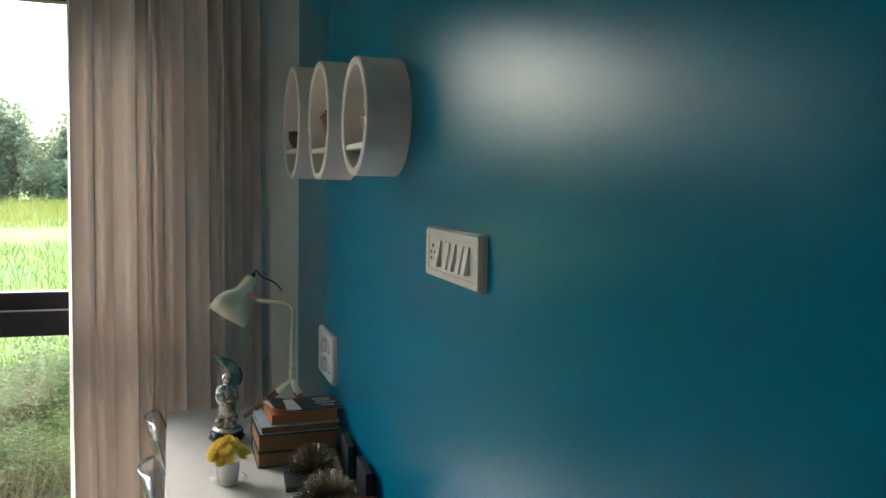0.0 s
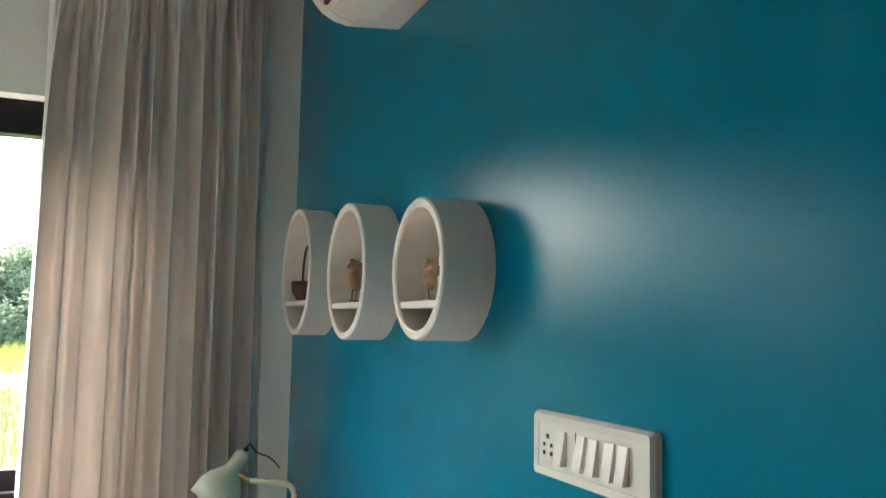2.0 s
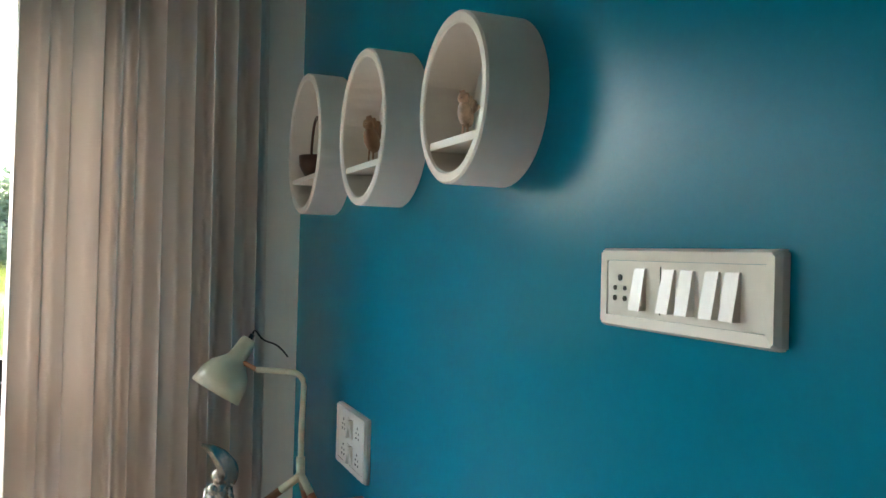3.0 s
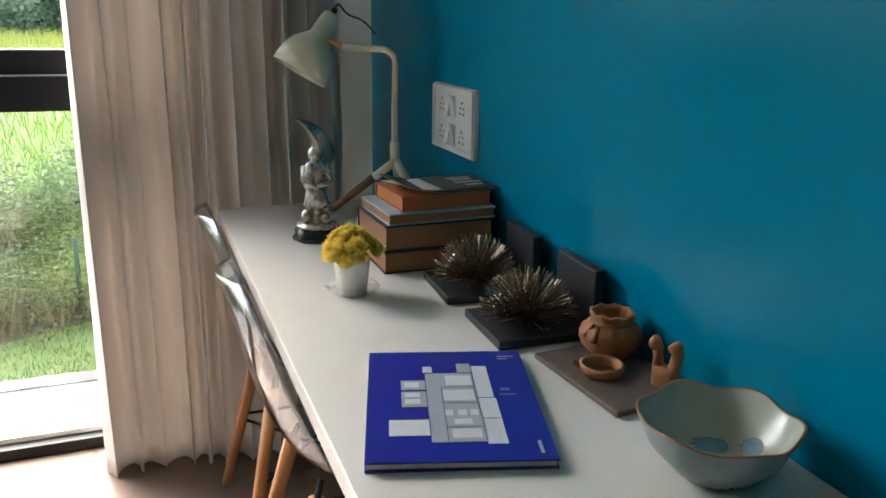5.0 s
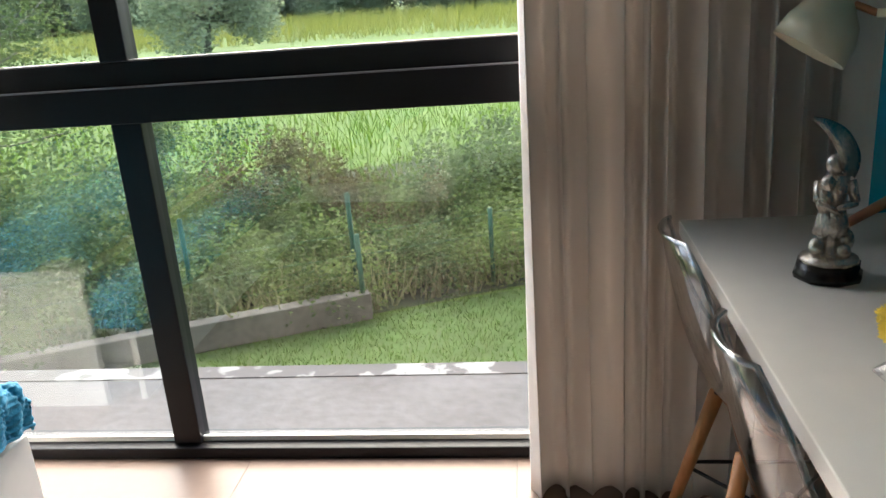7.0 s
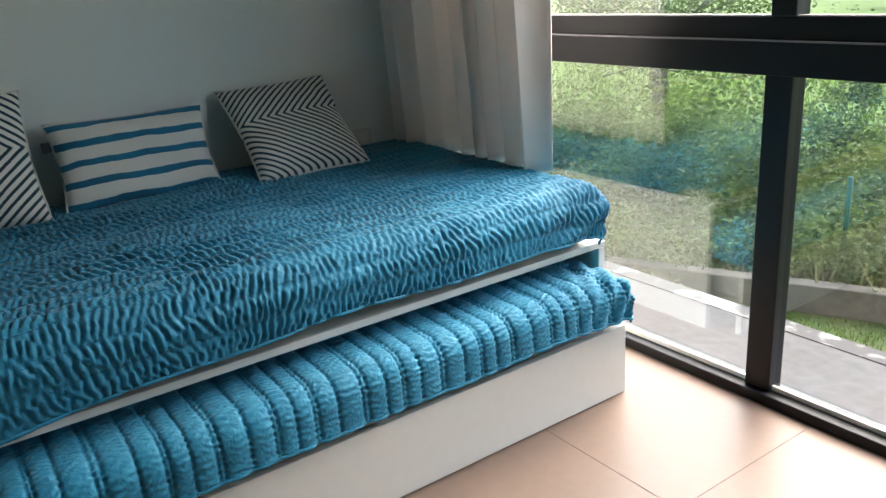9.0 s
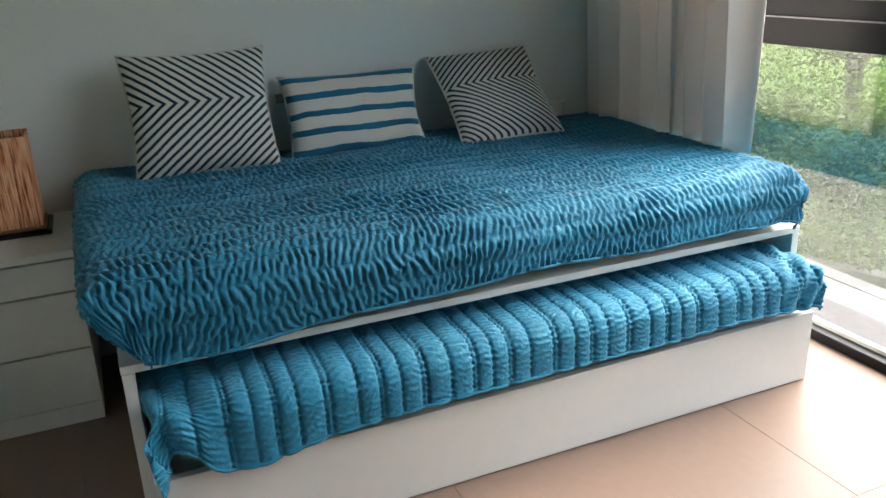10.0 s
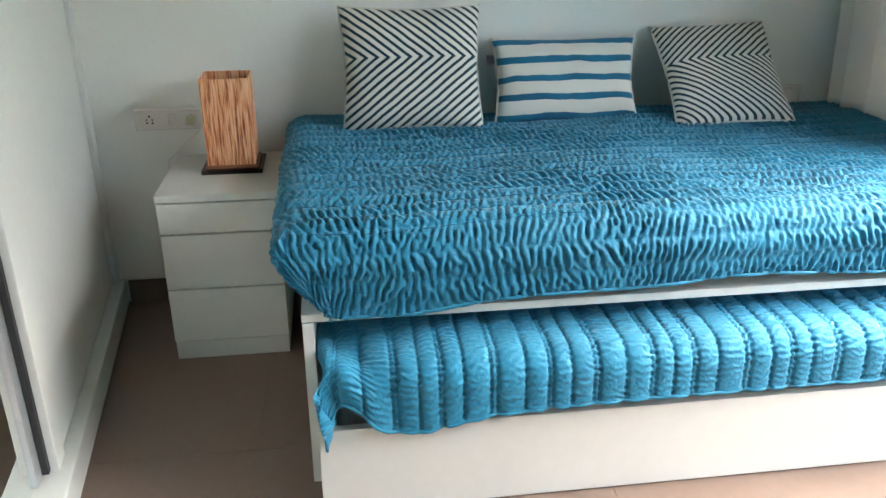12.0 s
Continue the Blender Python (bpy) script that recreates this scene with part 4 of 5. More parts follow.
# ---- ceramic bowl ----
CELADON = mat("celadon glaze", (0.48, 0.5, 0.4), 0.22, var=0.1, grain=25, bump=0.03, stain=8)
GREYGLAZE = mat("grey green glaze", (0.22, 0.27, 0.26), 0.3, var=0.15, grain=40, bump=0.05)
MOTIF = mat("blue underglaze", (0.2, 0.36, 0.42), 0.25, var=0.2, grain=120)
LEAFMOTIF = mat("olive underglaze", (0.15, 0.17, 0.08), 0.3, var=0.2)
bowl = thing("bowl", (-0.1, -1.692, 0.7505), 10)
bowl.scale = (0.79, 0.79, 0.86)
wavef = lambda a, z: (1 + 0.03 * math.sin(6 * a) * z / 0.07, 0.003 * math.sin(6 * a + 0.5) * max(0, z - 0.03) / 0.04)
part("outside", lathe([(0, 0), (0.045, 0), (0.055, 0.006), (0.085, 0.035), (0.1, 0.068), (0.1, 0.0705)], 72, wave=wavef), GREYGLAZE, bowl, smooth=True)
part("inside", lathe([(0.1, 0.0706), (0.097, 0.069), (0.082, 0.038), (0.055, 0.012), (0, 0.0095)], 72, wave=wavef), CELADON, bowl, "pale green glazed inside", smooth=True)
for (mx, my, mz), r, tilt in (((0.03, 0.03, 0.0125), 0.022, 8), ((0.062, -0.012, 0.0215), 0.016, 38), ((-0.02, -0.035, 0.0115), 0.02, 0)):
    bm = lathe([(0, 0.0008), (r, 0.0005), (r, 0)], 20)
    bmesh.ops.transform(bm, matrix=Matrix.Translation((mx, my, mz)) @ Matrix.Rotation(math.atan2(my, mx), 4, "Z") @ Matrix.Rotation(radians(-tilt), 4, "Y"), verts=bm.verts)
    part("painted_flower", bm, MOTIF, bowl)
    bm = bmesh.new()
    for k in range(7):
        a = k * 0.42
        bm.faces.new([bm.verts.new((rr * math.cos(b), rr * math.sin(b), 0.0004)) for rr, b in ((r * 0.98, a - 0.18), (r * 1.35, a), (r * 0.98, a + 0.18))])
    bmesh.ops.transform(bm, matrix=Matrix.Translation((mx, my, mz)) @ Matrix.Rotation(math.atan2(my, mx), 4, "Z") @ Matrix.Rotation(radians(-tilt), 4, "Y"), verts=bm.verts)
    part("painted_leaves", bm, LEAFMOTIF, bowl)
part("rim_edge", lathe([(0.1002, 0.0695), (0.1015, 0.0708), (0.1, 0.0722), (0.0975, 0.0712)], 72, wave=wavef), WALNUT, bowl, "brown unglazed rim", smooth=True)
tagged(bowl, "grey-green ceramic bowl with a wavy rim and painted flowers", "bowl")

# ---- ornaments in the round shelves ----
RATTAN = mat("dark copper basket", (0.07, 0.025, 0.016), 0.35, metal=0.3, var=0.3, grain=120, bump=0.3)
BIRD = mat("glazed bird", (0.3, 0.17, 0.1), 0.4, var=0.35, grain=40, bump=0.1)
(y3, z3, r3, d3), (y2, z2, r2, d2), (y1, z1, r1, d1) = RINGS
bk = thing("basket", (-0.047, y1 + 0.02, z1 - 0.5 * r1 + 0.0065))
bk.scale = (1.1, 1.35, 1.35)
part("bowl", lathe([(0, 0), (0.022, 0), (0.036, 0.02), (0.038, 0.04), (0.035, 0.04), (0.032, 0.02), (0, 0.006)], 28), RATTAN, bk, smooth=True)
part("handle", pipe([(0, 0.037 * math.cos(a), 0.038 + 0.075 * math.sin(a)) for a in np.linspace(0, math.pi, 17)], 0.0032, 8), RATTAN, bk, "copper hoop handle", smooth=True)
tagged(bk, "small dark basket with a copper hoop handle", "basket")


def bird(y, z, size, material, label):
    bm = bmesh.new()
    bmesh.ops.create_icosphere(bm, subdivisions=3, radius=0.02 * size, matrix=Matrix.Translation((0, 0, 0.05 * size)) @ Matrix.Rotation(0.7, 4, "X") @ Matrix.Diagonal((0.75, 1.5, 0.85, 1)))
    bmesh.ops.create_icosphere(bm, subdivisions=2, radius=0.011 * size, matrix=Matrix.Translation((0, 0.02 * size, 0.078 * size)))
    rod((0, 0.028 * size, 0.078 * size), (0, 0.045 * size, 0.073 * size), 0.003 * size, 0.0005, 6, bm)
    for k in range(5):
        a = 0.5 + 0.22 * k
        rod((0, -0.015 * size, 0.05 * size), (0.006 * (k - 2) * size, -0.05 * size * math.cos(a), (0.05 + 0.05 * math.sin(a)) * size), 0.004 * size, 0.006 * size, 6, bm)
    for sx in (-1, 1):
        rod((sx * 0.005 * size, 0.003, 0.0), (sx * 0.004 * size, 0.0, 0.036 * size), 0.002, None, 6, bm)
    lathe([(0, 0), (0.014 * size, 0), (0.012 * size, 0.006), (0, 0.007)], 14, bm)
    ob = part("bird_figurine", bm, material, smooth=True)
    ob.matrix_basis = pose(-0.052, y, z, 0, 0, 140)
    return tagged(ob, label, "figurine")


bird(y2 + 0.03, z2 - 0.5 * r2 + 0.0065, 1.0, BIRD, "brown and white ceramic bird on the shelf board")
bird(y3 + 0.03, z3 - 0.5 * r3 + 0.0065, 0.75, mat("white and orange glaze", (0.6, 0.42, 0.32), 0.4, var=0.4, grain=60, stain=60), "small white and orange ceramic rooster on the shelf board")


# ---- cushions ----
def stripe_mat(name, kind, sign=1.0, pitch=0.0265):
    """Off-white cotton with raised stripes: a chevron, or level bands."""
    m = cloth(name, (0.7, 0.66, 0.58), 0.0, weave=600, var=0.05, sheen=0.1)
    n, l = m.node_tree.nodes, m.node_tree.links
    p = n["Principled BSDF"]
    co, sep = n.new("ShaderNodeTexCoord"), n.new("ShaderNodeSeparateXYZ")
    l.new(co.outputs["Object"], sep.inputs[0])
    wob = n.new("ShaderNodeTexNoise")
    wob.inputs["Scale"].default_value = 9.0 if kind == "bands" else 14.0
    l.new(co.outputs["Object"], wob.inputs["Vector"])

    def op(kind_, a, b=None, c=None):
        k = n.new("ShaderNodeMath")
        k.operation = kind_
        for i, val in enumerate((a, b, c)):
            if val is None:
                continue
            if isinstance(val, (int, float)):
                k.inputs[i].default_value = val
            else:
                l.new(val, k.inputs[i])
        return k.outputs[0]

    shake = op("MULTIPLY", op("SUBTRACT", wob.outputs[0], 0.5), 0.018 if kind == "bands" else 0.008)
    if kind == "bands":
        c = op("ADD", sep.outputs["Z"], shake)
        f = op("FRACT", op("MULTIPLY", op("ADD", c, 0.5045), 1 / 0.062))
        mask = op("LESS_THAN", f, 0.34)
        line, dark = (0.01, 0.2, 0.33), (0.006, 0.07, 0.14)
    else:
        c = op("ADD", op("MULTIPLY", sep.outputs["Y"], 0.78 * sign), op("ABSOLUTE", op("SUBTRACT", op("ADD", sep.outputs["Z"], shake), 0.03)))
        f = op("FRACT", op("MULTIPLY", op("ADD", c, 2.0), 1 / pitch))
        mask = op("LESS_THAN", f, 0.42)
        line, dark = (0.012, 0.07, 0.1), (0.01, 0.016, 0.02)
    tint = n.new("ShaderNodeMix")
    tint.data_type = "RGBA"
    tint.inputs[6].default_value, tint.inputs[7].default_value = (*dark, 1), (*line, 1)
    l.new(wob.outputs[0], tint.inputs[0])
    mix = n.new("ShaderNodeMix")
    mix.data_type = "RGBA"
    base = p.inputs["Base Color"].links[0].from_socket
    l.new(mask, mix.inputs[0]), l.new(base, mix.inputs[6]), l.new(tint.outputs[2], mix.inputs[7])
    l.new(mix.outputs[2], p.inputs["Base Color"])
    b2 = n.new("ShaderNodeBump")
    b2.inputs["Strength"].default_value, b2.inputs["Distance"].default_value = 0.7, 0.004
    tri = op("PINGPONG", f, 0.5)
    l.new(tri, b2.inputs["Height"])
    old = p.inputs["Normal"].links[0].from_node
    l.new(old.outputs[0], b2.inputs["Normal"])
    l.new(b2.outputs[0], p.inputs["Normal"])
    return m


def cushion(y, z, w, h, thick, material, lean, roll, x, label, turn=0.0):
    ob = thing("cushion", (0, 0, 0))
    ob.matrix_basis = Matrix.Translation((x, y, z)) @ Euler((radians(roll), radians(lean), radians(turn))).to_matrix().to_4x4()
    u = np.linspace(-1, 1, 49)[:, None]
    v = np.linspace(-1, 1, 49)[None, :]
    fat = thick * np.clip(1 - np.abs(u) ** 3.2, 0, 1) ** 0.55 * np.clip(1 - np.abs(v) ** 3.2, 0, 1) ** 0.55
    pull = 1 - 0.07 * (1 - np.abs(u) ** 2) * np.abs(v) ** 3
    pull2 = 1 - 0.07 * (1 - np.abs(v) ** 2) * np.abs(u) ** 3
    crease = 0.004 * wobble(u * 2.5, v * 2.5, int(abs(y) * 100), 1.0, 3) * (fat > 0.003)
    Y, Z = u * w / 2 * pull2 + 0 * v, v * h / 2 * pull + 0 * u
    for nm, sgn in (("front", 1), ("back", -1)):
        sheet(nm, np.stack([sgn * (fat + crease) + 0.0002 * sgn, Y, Z], -1), material, ob)
    edge = [(0, Y[i, 0], Z[i, 0]) for i in range(0, 49, 4)] + [(0, Y[48, j], Z[48, j]) for j in range(4, 49, 4)] + [(0, Y[i, 48], Z[i, 48]) for i in range(44, -1, -4)] + [(0, Y[0, j], Z[0, j]) for j in range(44, -1, -4)]
    part("piping", pipe(edge, 0.004, 6), PIPING, ob, smooth=True)
    return tagged(ob, label, "cushion", "cushions on the bed")


PIPING = cloth("cushion piping", (0.66, 0.62, 0.55), 0.0)
CHEV = stripe_mat("chevron cotton", "chevron", 1.0)
CHEV2 = stripe_mat("chevron cotton mirrored", "chevron", -1.0, 0.0225)
BANDS = stripe_mat("banded cotton", "bands")
cushion(-1.825, 0.825, 0.45, 0.39, 0.065, CHEV, -16, 0, -3.085, "square white cushion with dark chevron stripes, against the wall")
tab = cushion(-1.31, 0.765, 0.49, 0.29, 0.055, BANDS, -21, 0, -3.125, "oblong cream cushion with teal bands, against the wall")
cushion(-0.79, 0.785, 0.41, 0.4, 0.06, CHEV2, -45, 2, -3.07, "white cushion with dark chevron stripes, slumped against the wall", 0)

part("label_tab", box(-0.002, 0.002, -0.262, -0.236, 0.06, 0.09), CORD, tab, "small black woven tab")

# ---- bedside lamp ----
BARK = bpy.data.materials.new("bark paper")
BARK.use_nodes = True
n, l = BARK.node_tree.nodes, BARK.node_tree.links
p = n["Principled BSDF"]
co, mp, tx, cr = n.new("ShaderNodeTexCoord"), n.new("ShaderNodeMapping"), n.new("ShaderNodeTexNoise"), n.new("ShaderNodeValToRGB")
mp.inputs["Scale"].default_value = (230, 230, 12)
tx.inputs["Scale"].default_value, tx.inputs["Detail"].default_value = 1.0, 5
l.new(co.outputs["Object"], mp.inputs[0]), l.new(mp.outputs[0], tx.inputs["Vector"]), l.new(tx.outputs[0], cr.inputs[0]), l.new(cr.outputs[0], p.inputs["Base Color"])
for pos, col in ((0.36, (0.22, 0.06, 0.02, 1)), (0.46, (0.66, 0.25, 0.1, 1)), (0.6, (0.8, 0.46, 0.26, 1))):
    e = cr.color_ramp.elements.new(pos)
    e.color = col
cr.color_ramp.elements[0].color, cr.color_ramp.elements[-1].color = (0.16, 0.04, 0.015, 1), (0.85, 0.62, 0.46, 1)
p.inputs["Roughness"].default_value = 0.7
bl = thing("table_lamp", (-3.06, -2.4, 0.5355), 0)
part("base", box(-0.09, 0.09, -0.093, 0.093, 0, 0.014, 0.003), BLACK, bl, "dark wooden base")
part("base_rim", box(-0.075, 0.075, -0.08, 0.08, 0.0142, 0.024, 0.002), WALNUT, bl)
w = 0.072
for (a0, a1, b0, b1) in ((w - 0.004, w, -w, w), (-w, -w + 0.004, -w, w), (-w, w, w - 0.004, w), (-w, w, -w, -w + 0.004)):
    part("shade_panel", box(a0, a1, b0 + 0.004 * (a1 - a0 < 0.01), b1 - 0.004 * (a1 - a0 < 0.01), 0.025, 0.29, 0.0005, segments=1), BARK, bl, "striped bark-paper shade panel")
part("bulb", lathe([(0, 0.1), (0.02, 0.11), (0.028, 0.14), (0.02, 0.165), (0.013, 0.18), (0, 0.18)], 20), PLASTIC, bl, smooth=True)
part("bulb_stem", rod((0, 0, 0.024), (0, 0, 0.1), 0.012, None, 12), PLASTIC, bl)
tagged(bl, "square bark-paper table lamp on the nightstand", "table lamp")
cable = pipe([(XW + 0.02, -2.49, 0.655), (XW + 0.05, -2.52, 0.62), (XW + 0.03, -2.57, 0.58), (XW + 0.03, -2.63, 0.52), (XW + 0.02, -2.64, 0.4), (XW + 0.015, -2.63, 0.2), (XW + 0.03, -2.66, 0.1), (XW + 0.04, -2.62, 0.005)], 0.0025, 6)
tagged(part("power_cable", cable, PLASTIC, smooth=True), "thin white lamp cable hanging behind the nightstand", "cable")
plug = part("plug", box(-0.012, 0.024, -0.014, 0.014, -0.014, 0.014, 0.004), mat("cream plug", (0.6, 0.58, 0.4), 0.4, var=0.03))
plug.matrix_basis = pose(XW + 0.025, -2.543, 0.657)
tagged(plug, "cream plug in the socket above the nightstand", "plug")

# ---- outside ----
PATCHY = mat("flaking white paint", (0.2, 0.2, 0.2), 0.85, var=0.3, grain=16, bump=0.3, stain=5, dist=0.004)
n, l = PATCHY.node_tree.nodes, PATCHY.node_tree.links
co, tx, cr = n.new("ShaderNodeTexCoord"), n.new("ShaderNodeTexNoise"), n.new("ShaderNodeValToRGB")
tx.inputs["Scale"].default_value, tx.inputs["Detail"].default_value = 9, 6
cr.color_ramp.elements[0].position, cr.color_ramp.elements[1].position = 0.5, 0.54
cr.color_ramp.elements[0].color, cr.color_ramp.elements[1].color = (0.055, 0.055, 0.06, 1), (0.2, 0.2, 0.2, 1)
l.new(co.outputs["Object"], tx.inputs["Vector"]), l.new(tx.outputs[0], cr.inputs[0])
l.new(cr.outputs[0], n["Principled BSDF"].inputs["Base Color"])
tagged(part("ledge", box(-9, 5, 0.1, 0.62, -0.16, -0.045, 0.01), CONCRETE), "grey weathered concrete ledge outside the window", "", "", "structure")
tagged(part("ledge_trim", box(-9, 5, 0.535, 0.622, -0.045, -0.041, 0.001), PATCHY), "flaking white paint along the ledge", "", "", "structure")
tagged(part("ledge_trim", box(-9, 5, 0.101, 0.15, -0.045, -0.041, 0.001), PATCHY), "flaking white paint below the window", "", "", "structure")
bm = bmesh.new()
bmesh.ops.create_grid(bm, x_segments=1, y_segments=1, size=0.5, matrix=Matrix.Translation((0, 900, -1.004)) @ Matrix.Diagonal((3000, 2400, 1, 1)))
tagged(part("ground", bm, FIELD), "bright green grass field reaching the far trees", "", "", "structure")
tagged(part("house_wall", box(-12, XW - 0.16, -1, 0.1, -1.0, 3.2), WHITE_WALL), "white outer wall of the house", "", "", "structure")
tagged(part("house_wall", box(0.16, 8, -1, 0.1, -1.0, 3.2), WHITE_WALL), "white outer wall of the house", "", "", "structure")
D, N = Vector((0.908, 0.418, 0)), Vector((-0.418, 0.908, 0))
E0 = Vector((-1.94, 3.28, -1.0))


def along(a, d, z=-1.0):
    return Vector((E0.x, E0.y, 0)) + D * a + N * d + Vector((0, 0, z))


bm = bmesh.new()
bm.faces.new([bm.verts.new(q) for q in (Vector((-14, 0.1, -1.0)), Vector((9, 0.1, -1.0)), along(12, 0), along(-9, 0))])
tagged(part("lawn", bm, LAWN), "short mown lawn below the window", "", "", "structure")
# ground strip coloured dark to give the shade in the gaps between leaves
SHADE_SOIL = mat("shade-darkened soil", (0.022, 0.035, 0.012), 0.95, var=0.5, grain=6, bump=0.4, stain=0.8, dist=0.03)
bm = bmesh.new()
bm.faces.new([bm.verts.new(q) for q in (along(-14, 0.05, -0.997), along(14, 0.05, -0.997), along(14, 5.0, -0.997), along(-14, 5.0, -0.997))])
tagged(part("undergrowth_shade", bm, SHADE_SOIL), "soil beyond the lawn, coloured dark as the shade under leaves", "", "", "structure")
MOSSY = mat("mossy concrete", (0.1, 0.095, 0.08), 0.95, var=0.5, grain=20, bump=0.5, stain=4, dist=0.01)
wall = box(-8, 0, -0.06, 0.06, 0, 0.2, 0.01)
ow = part("garden_wall", wall, MOSSY)
ow.matrix_basis = Matrix.Translation(along(0, 0.02)) @ Matrix.Rotation(math.atan2(D.y, D.x), 4, "Z")
tagged(ow, "low mossy concrete garden wall at the lawn's edge", "", "", "structure")
GREENPOST = mat("green painted steel", (0.02, 0.075, 0.04), 0.8, var=0.2)
fence = thing("fence", tuple(along(0, 0)))
spots = [(-0.05, 0.0, 0.63), (0.0, 0.45, 0.82), (1.0, 0.15, 0.62), (2.6, 0.15, 0.7), (4.2, 0.15, 0.7), (-1.19, 0.5, 0.8), (-3.4, 0.3, 0.8)]
for a, d, h in spots:
    q0 = D * a + N * d
    part("post", rod(q0, q0 + Vector((0, 0, h)), 0.018, 0.018, 10), GREENPOST, fence, smooth=True)
for h in (0.25, 0.42, 0.58):
    part("wire", pipe([D * -3.4 + N * 0.3 + Vector((0, 0, h)), D * 1.0 + N * 0.15 + Vector((0, 0, h)), D * 4.2 + N * 0.15 + Vector((0, 0, h))], 0.002, 5), GREENPOST, fence)
tagged(fence, "thin green steel fence posts with wires in undergrowth", "fence")


def leaf_mat(name, dark, light):
    m = bpy.data.materials.new(name)
    m.use_nodes = True
    n, l = m.node_tree.nodes, m.node_tree.links
    p = n["Principled BSDF"]
    geo, ramp = n.new("ShaderNodeNewGeometry"), n.new("ShaderNodeMix")
    ramp.data_type = "RGBA"
    ramp.inputs[6].default_value, ramp.inputs[7].default_value = (*dark, 1), (*light, 1)
    co, tx, fac = n.new("ShaderNodeTexCoord"), n.new("ShaderNodeTexNoise"), n.new("ShaderNodeMath")
    tx.inputs["Scale"].default_value, tx.inputs["Detail"].default_value = 1.6, 3
    fac.operation, fac.inputs[1].default_value = "MULTIPLY_ADD", 0.22
    far = n.new("ShaderNodeMapRange")
    far.inputs[1].default_value, far.inputs[2].default_value, far.inputs[4].default_value = 0.35, 0.65, 0.8
    l.new(co.outputs["Object"], tx.inputs["Vector"]), l.new(tx.outputs[0], far.inputs[0])
    l.new(geo.outputs["Random Per Island"], fac.inputs[0]), l.new(far.outputs[0], fac.inputs[2])
    l.new(fac.outputs[0], ramp.inputs[0])
    l.new(ramp.outputs[2], p.inputs["Base Color"])
    p.inputs["Roughness"].default_value, p.inputs["Specular IOR Level"].default_value = 0.6, 0.15
    tr, mix = n.new("ShaderNodeBsdfTranslucent"), n.new("ShaderNodeMixShader")
    mix.inputs[0].default_value = 0.45
    l.new(ramp.outputs[2], tr.inputs[0]), l.new(p.outputs[0], mix.inputs[1]), l.new(tr.outputs[0], mix.inputs[2])
    l.new(mix.outputs[0], n["Material Output"].inputs[0])
    return m


def leaves(centres, sizes, rng, up=0.3):
    """Kite-shaped leaves of the given sizes at the given places."""
    k = len(centres)
    d = rng.normal(size=(k, 3))
    d[:, 2] = np.abs(d[:, 2]) * up + d[:, 2] * 0.3
    d /= np.linalg.norm(d, axis=1, keepdims=True)
    e = np.cross(d, rng.normal(size=(k, 3)))
    e /= np.linalg.norm(e, axis=1, keepdims=True)
    sz = sizes[:, None]
    V = np.stack([centres, centres + d * sz * 0.5 + e * sz * 0.28, centres + d * sz, centres + d * sz * 0.5 - e * sz * 0.28], 1)
    return V.reshape(-1, 3), np.arange(4 * k).reshape(-1, 4)


def leaf_object(name, V, F, material, parent=None):
    mesh = bpy.data.meshes.new(name)
    mesh.from_pydata(V.tolist(), [], F.tolist())
    return link_mesh(name, mesh, material, parent)


BUSH = leaf_mat("undergrowth leaves", (0.03, 0.06, 0.018), (0.17, 0.225, 0.075))
DRY = leaf_mat("weed stalks", (0.09, 0.1, 0.045), (0.22, 0.22, 0.12))
MEADOW = leaf_mat("meadow blades", (0.09, 0.165, 0.014), (0.14, 0.22, 0.024))
GRASS = leaf_mat("grass blades", (0.065, 0.125, 0.018), (0.105, 0.175, 0.03))
# distance haze is mixed into the far trees' leaf colour, so they are paler
HAZED_TREE = leaf_mat("haze-paled tree leaves", (0.2, 0.25, 0.16), (0.34, 0.39, 0.25))
rng = np.random.RandomState(12)
pts, szs = [], []
for c in range(520):
    a = rng.uniform(-9, 10)
    tall = 1.0 if a < -1.6 else 0.6 if a < -0.6 else 0.35
    d = 0.2 + (1.2 + 2.4 * tall) * rng.rand()
    hgt = rng.uniform(0.25, 0.55) + (0.3 + 0.12 * d) * tall * rng.rand()
    rad = rng.uniform(0.2, 0.45)
    k = int(1500 * rad)
    q = rng.normal(size=(k, 3))
    q /= np.linalg.norm(q, axis=1, keepdims=True)
    q *= rng.uniform(0.2, 1.0, (k, 1)) ** 0.7
    b = along(a, d)
    ctr = np.array([b.x, b.y, -1.0 + hgt * 0.42])
    pts.append(ctr + q * np.array([rad, rad, hgt * 0.58]) * (1 + 0.2 * rng.rand()))
    szs.append(rng.uniform(0.6, 1.5) * rng.uniform(0.022, 0.042, k) * (1 + d * 0.09))
for c in range(16):
    a, d, hgt, k = rng.uniform(-6, -0.9), rng.uniform(0.7, 2.4), rng.uniform(0.85, 1.3), 900
    q = rng.normal(size=(k, 3)) * np.array([0.2, 0.2, 0.3])
    b = along(a, d)
    pts.append(np.array([b.x, b.y, -1.0 + hgt * 0.66]) + q * hgt * 0.75)
    szs.append(rng.uniform(0.03, 0.07, k))
